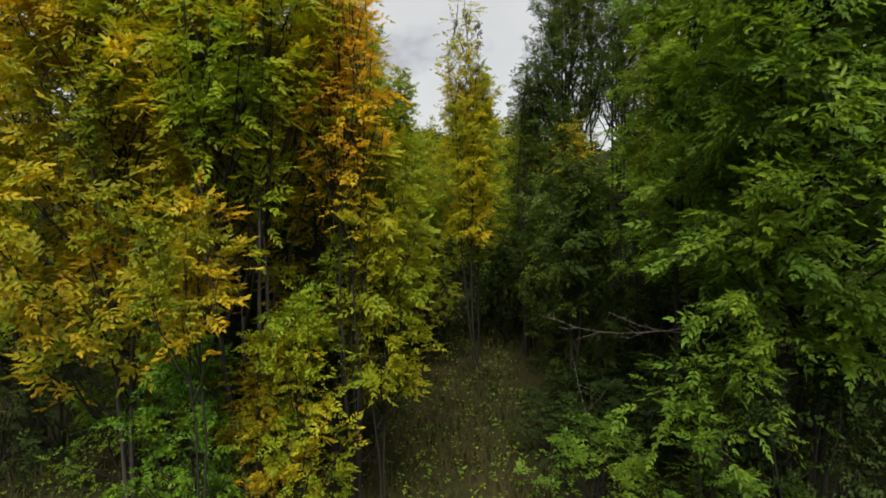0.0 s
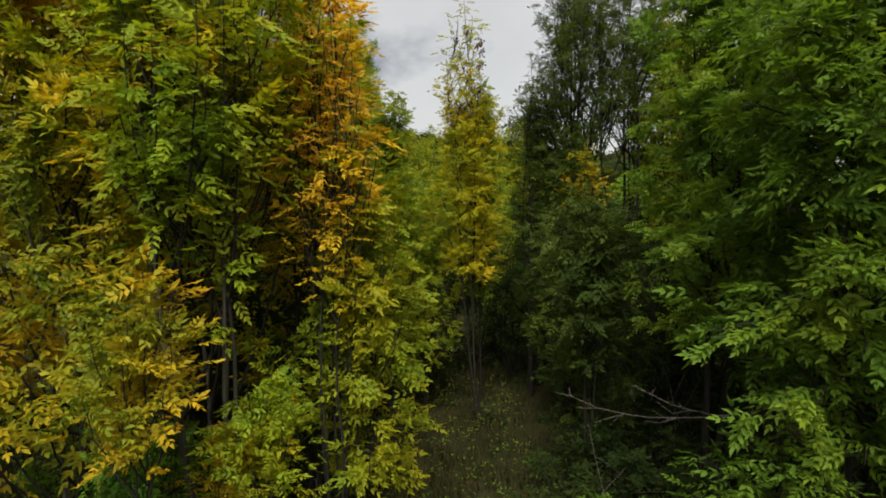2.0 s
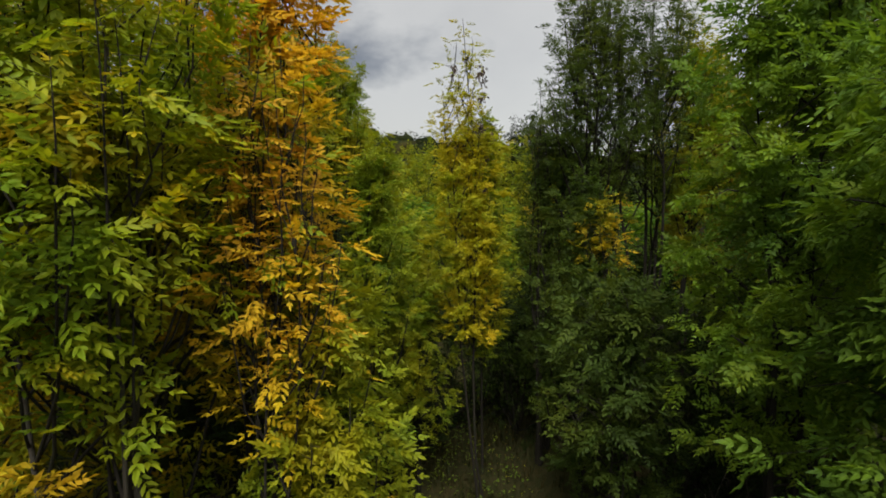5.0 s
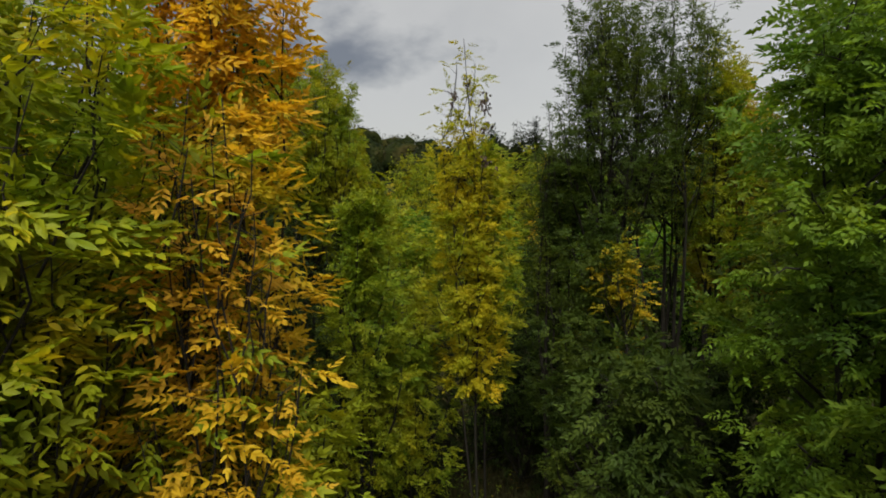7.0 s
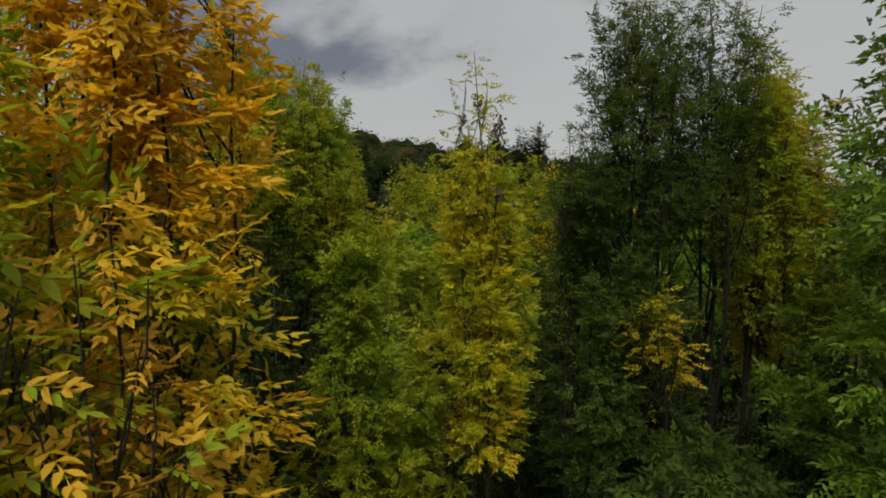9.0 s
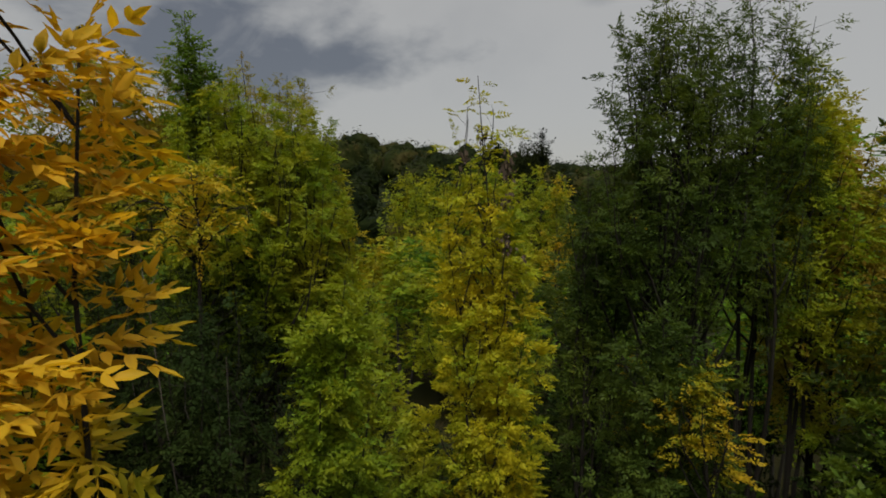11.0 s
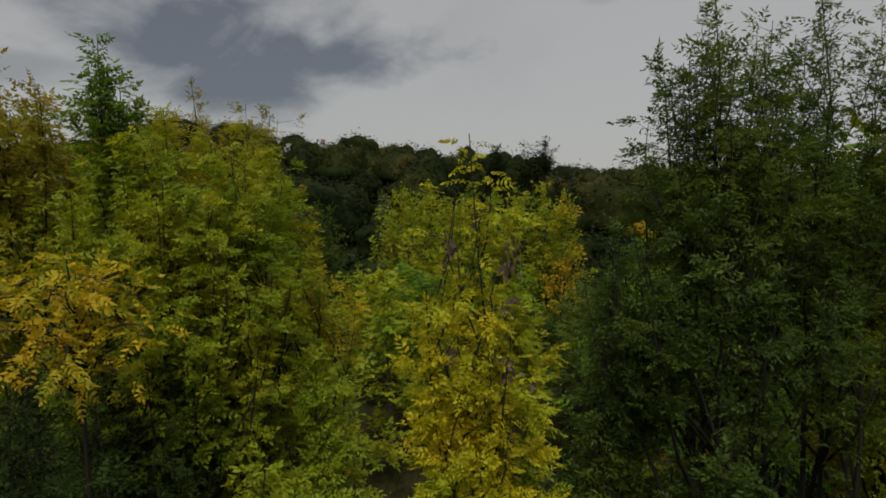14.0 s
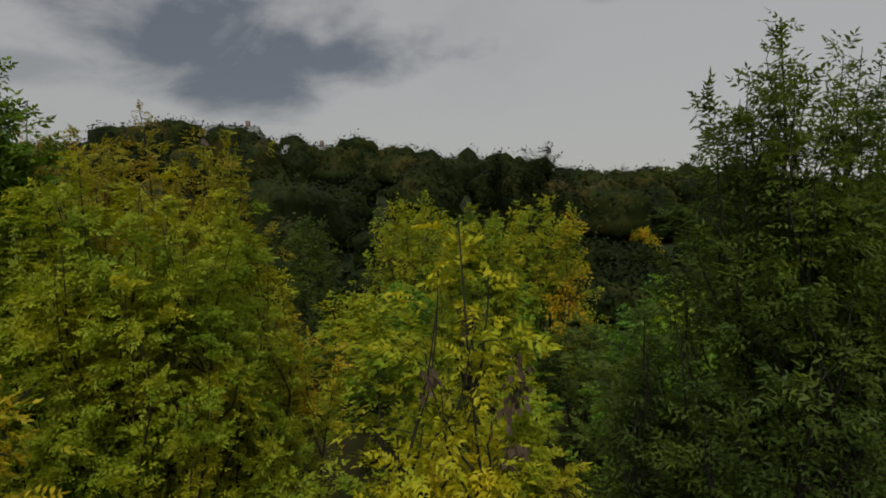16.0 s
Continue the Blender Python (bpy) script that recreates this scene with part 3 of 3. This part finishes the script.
tree("ash_tree", "bright yellow-green ash on the far side of the clearing", -1.0, 36.5, 8.6, 3.0, 9000, "lime", 19, 0.05, 5, 70, 0.27, "coarse", sharp=0.35)
tree("ash_tree", "green ash with a golden flank", 4.3, 33.2, 8.5, 2.5, 7000, "lime", 20, 0.05, 4, 60, 0.27, "coarse", sharp=0.35)
tree("ash_tree", "wide lime green ash in the middle of the thicket", 1.2, 25.0, 8.4, 2.6, 15000, "lime", 21, 0.1, 6, 110, 0.19, "middle", BARK_DARK, sharp=0.7)
tree("willow_tree", "blue-green shadowed tree with upright shoots", -5.3, 34.5, 7.7, 1.8, 3600, "dark", 23, 0.05, 4, 50, 0.27, "coarse", BARK_DARK, sharp=0.5)
tree("ash_sapling", "green sapling by the far end of the track", 4.4, 20.6, 7.3, 1.4, 3200, "green", 28, 0.06, 3, 34, 0.22, "coarse", BARK_DARK, sharp=0.4)
tree("ash_tree", "bushy green tree closing the thicket", 7.4, 8.2, 9.8, 2.5, 4500, "green", 24, 0.06, 4, 46, 0.33, "coarse", BARK_DARK, sharp=0.4)
tree("ash_tree", "tall dark green tree in the second row", 7.4, 14.0, 9.8, 2.5, 4200, "dark", 33, 0.06, 4, 44, 0.33, "coarse", BARK_DARK, sharp=0.4)
tree("ash_tree", "tall yellow-green tree at the thicket's edge", -8.4, 12.2, 11.0, 2.6, 4500, "yellowing", 26, 0.06, 4, 46, 0.33, "coarse", sharp=0.4)

# the thicket behind: a few model trees, repeated
models = [tree("thicket_tree", "leafy yellow-green tree in the dense thicket behind", -9.5, 17.0, 9.4, 2.5, 1050, "lime", 40, 0.06, 3, 12, 0.54, "coarse", sharp=0.35, group="thicket"),
          tree("thicket_tree", "green tree in the dense thicket behind", 7.6, 19.5, 9.4, 2.5, 1050, "green", 41, 0.06, 3, 12, 0.54, "coarse", sharp=0.35, group="thicket"),
          tree("thicket_tree", "dark green tree in the dense thicket behind", 10.8, 11.5, 9.4, 2.6, 1050, "dark", 42, 0.06, 3, 12, 0.54, "coarse", BARK_DARK, sharp=0.35, group="thicket")]
rng = np.random.default_rng(5)
for gx in range(-9, 10):
    for gy in range(3):
        xx, yy = gx * 3.4 + rng.uniform(-1, 1) + (gy % 2) * 1.7, 21.5 + gy * 4.6 + rng.uniform(-1.2, 1.2)
        side = abs(xx) > 8.5 + 0.12 * (yy - 20)
        if (not side and yy < 25) or any(math.hypot(xx - a, yy - b) < 2.2 for a, b in ((-1.0, 36.5), (4.3, 33.2), (-3.95, 18.2), (-5.3, 34.5), (1.0, 25.0), (4.9, 31.4))):
            continue
        if abs(xx) > 0.62 * yy:
            continue
        top = (8.6 - 0.085 * (yy - 10) if side else 5.6) + rng.uniform(-0.9, 0.25)
        m = models[int(rng.integers(0, 2)) if xx < 3 else int(rng.integers(1, 3))]
        k = top / 9.4
        ob = copy_thing(m, pose(xx, yy, 0, 0, 0, rng.uniform(0, 360)))
        ob.scale = (1.0, 1.0, k)

# low shrubs beside the track: three models, repeated
def shrub(x, y, palette, seed):
    return tree("shrub", "low leafy shrub in the shade of the trees", x, y, 1.8, 1.0, 480, palette, seed, 0.02, 4, 14, 0.2, "middle", BARK_DARK, 0.6, 1.6, category="shrub", group="undergrowth", sharp=0.35)


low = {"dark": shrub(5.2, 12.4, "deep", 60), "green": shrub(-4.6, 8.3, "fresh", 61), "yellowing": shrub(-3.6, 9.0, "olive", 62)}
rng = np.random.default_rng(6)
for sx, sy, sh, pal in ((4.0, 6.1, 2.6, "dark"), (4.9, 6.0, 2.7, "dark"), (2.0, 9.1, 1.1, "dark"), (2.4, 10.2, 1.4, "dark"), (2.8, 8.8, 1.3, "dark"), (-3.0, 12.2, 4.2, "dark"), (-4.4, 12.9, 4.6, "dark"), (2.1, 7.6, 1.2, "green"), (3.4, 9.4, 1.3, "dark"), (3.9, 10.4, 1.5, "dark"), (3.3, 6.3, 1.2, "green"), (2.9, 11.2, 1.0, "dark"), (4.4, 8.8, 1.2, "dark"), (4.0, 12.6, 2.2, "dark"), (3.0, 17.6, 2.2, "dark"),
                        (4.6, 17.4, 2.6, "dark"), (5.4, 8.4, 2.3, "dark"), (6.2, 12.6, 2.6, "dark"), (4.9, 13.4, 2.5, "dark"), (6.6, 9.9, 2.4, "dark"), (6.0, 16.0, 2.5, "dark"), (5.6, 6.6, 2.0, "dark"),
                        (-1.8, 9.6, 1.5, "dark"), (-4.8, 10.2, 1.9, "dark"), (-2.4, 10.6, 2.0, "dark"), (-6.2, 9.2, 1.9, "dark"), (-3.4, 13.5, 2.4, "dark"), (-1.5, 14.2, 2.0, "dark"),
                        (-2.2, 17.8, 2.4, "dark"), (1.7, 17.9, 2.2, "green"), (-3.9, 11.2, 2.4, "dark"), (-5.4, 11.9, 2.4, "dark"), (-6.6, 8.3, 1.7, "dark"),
                        # dark shrubs added to blacken gaps where shade lies between the crowns
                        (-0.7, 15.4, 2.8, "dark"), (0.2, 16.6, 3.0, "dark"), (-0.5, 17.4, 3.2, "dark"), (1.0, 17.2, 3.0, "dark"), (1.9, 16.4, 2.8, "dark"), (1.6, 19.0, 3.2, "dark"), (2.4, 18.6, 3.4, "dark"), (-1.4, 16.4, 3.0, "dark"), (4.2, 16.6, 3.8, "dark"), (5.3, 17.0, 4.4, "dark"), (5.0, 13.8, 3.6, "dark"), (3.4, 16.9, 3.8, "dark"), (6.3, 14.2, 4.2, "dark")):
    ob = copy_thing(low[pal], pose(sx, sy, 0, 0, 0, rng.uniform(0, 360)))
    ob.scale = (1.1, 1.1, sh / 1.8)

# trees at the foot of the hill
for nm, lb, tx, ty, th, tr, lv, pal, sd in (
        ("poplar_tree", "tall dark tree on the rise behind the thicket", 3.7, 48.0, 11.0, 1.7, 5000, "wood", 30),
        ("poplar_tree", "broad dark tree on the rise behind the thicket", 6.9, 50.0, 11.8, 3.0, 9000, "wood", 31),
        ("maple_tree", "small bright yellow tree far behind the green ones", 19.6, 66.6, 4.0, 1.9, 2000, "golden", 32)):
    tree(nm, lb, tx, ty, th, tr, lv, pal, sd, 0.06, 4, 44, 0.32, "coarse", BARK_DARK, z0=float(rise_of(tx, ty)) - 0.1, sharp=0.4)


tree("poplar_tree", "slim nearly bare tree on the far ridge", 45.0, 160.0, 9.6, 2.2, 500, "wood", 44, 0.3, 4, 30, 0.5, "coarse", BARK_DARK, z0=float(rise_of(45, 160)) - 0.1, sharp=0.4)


# the wooded hill: crowns too many to count
def far_wood():
    rng = np.random.default_rng(77)
    at, way, cores = [], [], []
    th, ph = np.meshgrid(np.linspace(0.02, np.pi * 0.72, 9), np.linspace(0, 2 * np.pi, 14), indexing="ij")
    ball = np.stack([np.sin(th) * np.cos(ph), np.sin(th) * np.sin(ph), np.cos(th)], -1).reshape(-1, 3)
    i, j = np.meshgrid(np.arange(8), np.arange(13), indexing="ij")
    a, b, c, d = i * 14 + j, i * 14 + j + 1, (i + 1) * 14 + j + 1, (i + 1) * 14 + j
    tri = np.concatenate([np.stack([a, d, c], -1).reshape(-1, 3), np.stack([a, c, b], -1).reshape(-1, 3)])

    def lump(v, k):
        return 1 + 0.22 * np.sin(v[:, 0] * 4.3 + k) * np.cos(v[:, 1] * 5.1 + 2 * k) + 0.12 * np.sin(v[:, 2] * 8 + k)

    for k in range(260):
        yy = 41 + 123 * ((k + rng.random()) / 260) ** 0.9
        xx = rng.uniform(-0.82, 0.6) * (yy - 6)
        hh = rng.uniform(4.2, 8.8)
        if yy < 72 and 12 < xx < 26:
            hh = 2.6
        elif yy < 52:
            hh = rng.uniform(2.4, 3.6)
        elif yy < 64:
            hh *= 0.7
        rr = max(hh, 4.2) * rng.uniform(0.40, 0.66)
        c0 = np.array([xx, yy, float(rise_of(xx, yy)) + hh * 0.42])
        size = np.array([rr, rr, hh * 0.52])
        cores.append((c0 + ball * (lump(ball, k) * 0.93)[:, None] * size, tri))
        n = int((600 if yy < 100 else 450) * (0.4 + rr / 5))
        v = rng.normal(0, 1, (n, 3))
        v /= np.linalg.norm(v, axis=1)[:, None]
        v[:, 2] = np.where(v[:, 2] < -0.4, -v[:, 2], v[:, 2])
        at.append(c0 + v * (lump(v, k) + 0.035 * rng.normal(0, 1, n))[:, None] * size)
        way.append(v)
    at, way = np.concatenate(at), np.concatenate(way)
    along = np.cross(way, rng.normal(0, 1, way.shape))
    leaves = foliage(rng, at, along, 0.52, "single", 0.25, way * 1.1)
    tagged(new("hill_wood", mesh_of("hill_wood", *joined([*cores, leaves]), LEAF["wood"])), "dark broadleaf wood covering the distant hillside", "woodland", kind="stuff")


far_wood()


# houses on the ridge
def plain(name, lo, hi, rough=0.8):
    m, n = material(name)
    pos = n.add("ShaderNodeNewGeometry").outputs["Position"]
    col = n.mixc(n.noise(pos, 2.5, 5.0, 0.65), (*lo, 1), (*hi, 1))
    b = n.add("ShaderNodeBsdfPrincipled", {"Base Color": col, "Roughness": rough})
    n.add("ShaderNodeOutputMaterial", {0: b.outputs[0]})
    return m


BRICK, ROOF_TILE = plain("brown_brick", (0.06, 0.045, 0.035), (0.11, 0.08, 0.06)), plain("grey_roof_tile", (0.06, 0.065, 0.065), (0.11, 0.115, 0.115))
PALE, DARK_GLASS = plain("pale_paint", (0.5, 0.5, 0.48), (0.6, 0.6, 0.58)), plain("window_glass", (0.02, 0.025, 0.03), (0.03, 0.035, 0.04), 0.1)


def block(x0, x1, y0, y1, z0, z1):
    v = np.array([(x, y, z) for z in (z0, z1) for x, y in ((x0, y0), (x1, y0), (x1, y1), (x0, y1))], float)
    return v, np.array([(3, 2, 1, 0), (4, 5, 6, 7), (0, 1, 5, 4), (1, 2, 6, 5), (2, 3, 7, 6), (3, 0, 4, 7)])


def house(x, y, turn, long_, deep, eaves, ridge, hip, label):
    root = new("house")
    root.matrix_basis = pose(x, y, float(rise_of(x, y)) - 0.9, 0, 0, turn)
    tagged(root, label, "house")
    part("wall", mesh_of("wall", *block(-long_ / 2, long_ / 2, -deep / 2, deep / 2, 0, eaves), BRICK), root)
    a, b, c = long_ / 2 + 0.4, deep / 2 + 0.4, long_ / 2 + 0.4 - hip
    v = np.array([(-a, -b, eaves), (a, -b, eaves), (a, b, eaves), (-a, b, eaves), (-c, 0, ridge), (c, 0, ridge), (-a, -b, eaves + 0.15), (a, -b, eaves + 0.15), (a, b, eaves + 0.15), (-a, b, eaves + 0.15)])
    bm = bmesh.new()
    vs = [bm.verts.new(p) for p in v]
    for f in ((3, 2, 1, 0), (0, 1, 7, 6), (1, 2, 8, 7), (2, 3, 9, 8), (3, 0, 6, 9), (6, 7, 5, 4), (8, 9, 4, 5), (7, 8, 5), (9, 6, 4)):
        bm.faces.new([vs[i] for i in f])
    me = bpy.data.meshes.new("roof")
    bm.to_mesh(me)
    bm.free()
    me.materials.append(ROOF_TILE)
    roof = part("roof", me, root)
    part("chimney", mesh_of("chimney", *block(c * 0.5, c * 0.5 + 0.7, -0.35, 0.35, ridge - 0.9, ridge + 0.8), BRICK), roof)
    for k in range(3):
        wx = (k - 1) * long_ * 0.3
        win = part("window", mesh_of("window", *block(wx - 0.6, wx + 0.6, -deep / 2 - 0.06, -deep / 2 + 0.02, eaves - 1.7, eaves - 0.5), PALE), root, "pale framed window")
        part("pane", mesh_of("pane", *block(wx - 0.5, wx + 0.5, -deep / 2 - 0.08, -deep / 2 - 0.065, eaves - 1.6, eaves - 0.6), DARK_GLASS), win)


house(-36.0, 112.0, 8, 9.0, 7.0, 5.2, 7.3, 0.6, "brown brick house with a grey gable roof on the ridge")
house(-14.5, 158.0, -12, 10.0, 8.0, 5.4, 8.2, 3.6, "brick house with a grey hipped roof among the trees")
house(-25.5, 122.0, 5, 9.0, 7.0, 4.6, 6.6, 0.6, "low brick house with grey roof half hidden by trees")


# ---- grass and litter ----
def clear(x, y):
    """How open the ground is: 1 on the track and the verge, less under the trees."""
    mid = 0.25 + 0.02 * (y - 8)
    track = np.clip(1.5 - np.abs(x - mid) / (1.5 + 0.25 * np.sin(y * 0.9)), 0, 1)
    verge = np.clip((10.2 - y) / 1.5, 0, 1) * np.clip((-x - 0.5) / 0.8, 0, 1)
    field = np.clip((6.5 - y) / 2.0, 0, 1) * 0.35
    return np.maximum(np.maximum(np.maximum(track, verge), field), 0.22)


def grass():
    rng = np.random.default_rng(9)
    x, y = rng.uniform(-13, 12, 500000), rng.uniform(-6, 26, 500000)
    clump = 0.5 + 0.5 * np.sin(x * 2.3 + 1.3 * np.sin(y * 1.7)) * np.sin(y * 2.9 + x)
    ok = rng.random(len(x)) < clear(x, y) * (0.35 + 0.65 * clump) * np.clip(1.7 - y / 22, 0.3, 1) * 0.9 * np.clip((13 - np.abs(x)) / 5, 0, 1) * np.clip((y + 6) / 5, 0, 1)
    x, y, clump = x[ok], y[ok], clump[ok]
    n = len(x)
    h = rng.uniform(0.07, 0.26, n) * (0.6 + 0.8 * clump)
    a, b = rng.uniform(0, 2 * np.pi, n), rng.uniform(0.2, 0.9, n)
    z = np.array([0.10 * noise.noise((i * 0.35, j * 0.35, 1.0)) for i, j in zip(x, y)]) - 0.03
    p = np.stack([x, y, z], -1)
    sd = np.stack([-np.sin(a), np.cos(a), 0 * a], -1) * rng.uniform(0.006, 0.012, n)[:, None]
    bend = np.stack([np.cos(a), np.sin(a), 0 * a], -1)
    m1 = p + bend * (h * b * 0.3)[:, None] + np.stack([0 * h, 0 * h, h * 0.6], -1)
    tip = p + bend * (h * b)[:, None] + np.stack([0 * h, 0 * h, h], -1)
    v = np.stack([p - sd, p + sd, m1 + sd * 0.7, m1 - sd * 0.7, tip], 1)
    base = (np.arange(n) * 5)[:, None]
    f = np.concatenate([base + [0, 1, 2], base + [0, 2, 3], base + [3, 2, 4]])
    m, nd = material("dry_and_green_grass_shaded")
    geo = nd.add("ShaderNodeNewGeometry")
    k = nd.math("ADD", nd.math("MULTIPLY", geo.outputs["Random Per Island"], 0.55), nd.math("MULTIPLY", nd.noise(geo.outputs["Position"], 0.9, 3.0), 0.6))
    # blade colours include the shade of the trees over the track
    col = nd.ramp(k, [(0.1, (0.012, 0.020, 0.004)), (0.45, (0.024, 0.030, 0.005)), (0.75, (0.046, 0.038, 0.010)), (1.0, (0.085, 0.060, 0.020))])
    sh = nd.add("ShaderNodeBsdfPrincipled", {"Base Color": col, "Roughness": 0.7, "Specular IOR Level": 0.2})
    tr = nd.add("ShaderNodeBsdfTranslucent", {"Color": col})
    nd.add("ShaderNodeOutputMaterial", {0: nd.add("ShaderNodeMixShader", {0: 0.3, 1: sh.outputs[0], 2: tr.outputs[0]}).outputs[0]})
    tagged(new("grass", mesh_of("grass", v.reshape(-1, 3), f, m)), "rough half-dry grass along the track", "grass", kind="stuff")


def litter():
    rng = np.random.default_rng(10)
    x, y = rng.uniform(-7, 1.9, 1700), rng.uniform(6.5, 24, 1700)
    z = np.array([0.10 * noise.noise((i * 0.35, j * 0.35, 1.0)) for i, j in zip(x, y)]) + rng.uniform(0.02, 0.12, len(x))
    v, f = foliage(rng, np.stack([x, y, z], -1), rng.normal(0, 1, (len(x), 3)) * (1, 1, 0.2), 0.05, "single", 1.2)
    tagged(new("fallen_leaves", mesh_of("fallen_leaves", v, f, LEAF["rusty"])), "fallen yellow and brown leaves scattered on the grass", "leaf litter", kind="stuff")
    x, y = rng.uniform(-6, 1.7, 2800), rng.uniform(7.0, 20, 2800)
    ok = rng.random(len(x)) < clear(x, y)
    x, y = x[ok], y[ok]
    z = rng.uniform(0.05, 0.3, len(x))
    v, f = foliage(rng, np.stack([x, y, z], -1), rng.normal(0, 1, (len(x), 3)) * (1, 1, 0.3), 0.13, "coarse", 1.0)
    tagged(new("weeds", mesh_of("weeds", v, f, LEAF["olive"])), "low broad-leaved weeds growing through the grass", "weeds", kind="stuff")


def stalks():
    """Bare dead stems and twigs in the undergrowth."""
    rng = np.random.default_rng(12)
    for k in range(26):
        if k < 18:
            x, y = rng.uniform(-6.5, -1.0), rng.uniform(8.4, 12.5)
        else:
            x, y = rng.uniform(2.2, 4.2), rng.uniform(8.0, 13.0)
        bits = []
        h = rng.uniform(0.9, 2.4)
        s = np.linspace(0, 1, 6)
        ln = rng.normal(0, 0.45, 2)
        p = np.stack([x + ln[0] * s ** 1.5, y + ln[1] * s ** 1.5, h * s - 0.05], -1) + np.cumsum(rng.normal(0, 0.02, (6, 3)), axis=0)
        bits.append(tube(p, 0.006 * (1 - s) + 0.0025, 5))
        for j in range(5):
            q = rng.integers(2, 6)
            e = p[q] + rng.normal(0, 0.22, 3) + (0, 0, 0.2)
            bits.append(tube(np.stack([p[q], (p[q] + e) / 2 + rng.normal(0, 0.03, 3), e]), [0.004, 0.003, 0.0015], 4))
        tagged(new("withered_weed", mesh_of("withered_weed", *joined(bits), TWIG, True)), "thin withered branching weed standing in the undergrowth", "weed", "dead undergrowth")


def dead_branch(tip, foot, label, seed, thick=0.022):
    """A bleached leafless branch reaching out of the shade."""
    rng = np.random.default_rng(seed)
    tip, foot = np.array(tip), np.array(foot)
    s = np.linspace(0, 1, 9)[:, None]
    ln = np.linalg.norm(tip - foot)
    p = foot + (tip - foot) * s + np.array([0, 0, -0.10 * ln]) * np.sin(np.pi * s)
    p[1:] += np.cumsum(rng.normal(0, 0.016 * ln, (8, 3)), axis=0) * s[1:] ** 0.5
    p -= (p[-1] - tip) * s
    root = new("dead_branch")
    root.location = foot
    tagged(root, label, "dead branch")
    part("bough", mesh_of("bough", *tube(p - foot, thick * (1 - s[:, 0]) + 0.0025, 6), TWIG, True), root)
    for k in range(8):
        q = int(rng.integers(4, 9))
        e = (tip - foot) / ln * rng.uniform(0.1, 0.28) + rng.normal(0, 0.11, 3)
        b = np.stack([p[q], p[q] + e * 0.5 + rng.normal(0, 0.03, 3), p[q] + e]) - foot
        part("side_twig", mesh_of("side_twig", *tube(b, [0.004, 0.003, 0.0015], 4), TWIG, True), root)


def seed_clusters(tree_root, lo, hi, reach, count, seed):
    """Hanging bunches of dry brown seeds, as parts of their tree."""
    rng = np.random.default_rng(seed)
    for k in range(count):
        a, r = rng.uniform(0, 2 * np.pi), reach * rng.uniform(0.2, 0.9)
        n = 26
        at = rng.normal(0, 0.025, (n, 3)) * (1, 1, 1.8)
        v, f = foliage(rng, at, np.tile([0.1, 0.0, -1.0], (n, 1)), 0.06, "single", 0.2)
        ob = part("seed_head", mesh_of("seed_head", v, f, DRY_SEED), tree_root, "bunch of dry brown seeds", "stuff")
        ob.location = (r * np.cos(a) - 0.25, r * np.sin(a) - 0.1, rng.uniform(lo, hi))


DRY_SEED = plain("dry_seed", (0.035, 0.022, 0.012), (0.07, 0.045, 0.025))
grass()
litter()
stalks()
dead_branch((1.5, 7.6, 2.62), (3.5, 6.6, 2.95), "bleached dead branch reaching out of the deep shade", 1, 0.003)
dead_branch((2.3, 7.9, 2.65), (3.7, 6.6, 2.8), "bare grey branch low in the undergrowth", 2, 0.003)
dead_branch((-0.7, 7.9, 1.0), (-1.6, 8.6, 0.0), "thin dead twiggy branch beside the track", 3, 0.012)
dead_branch((-2.35, 11.5, 6.7), (-2.2, 12.0, 0.0), "pale dead stem rising through the dark shrub", 4, 0.02)
dead_branch((-3.1, 12.6, 6.8), (-2.7, 12.4, 0.0), "forked dead stem in the dark shrub", 5, 0.018)
dead_branch((-1.75, 11.6, 6.1), (-2.1, 11.8, 0.0), "thin dead stem beside the young green ash", 7, 0.016)
dead_branch((-2.75, 13.5, 6.9), (-2.9, 13.6, 0.0), "grey dead stem above the dense dark shrub", 9, 0.018)
seed_clusters(slim, 6.2, 8.4, 0.4, 16, 8)
seed_clusters(crowding, 5.5, 7.3, 0.7, 6, 9)
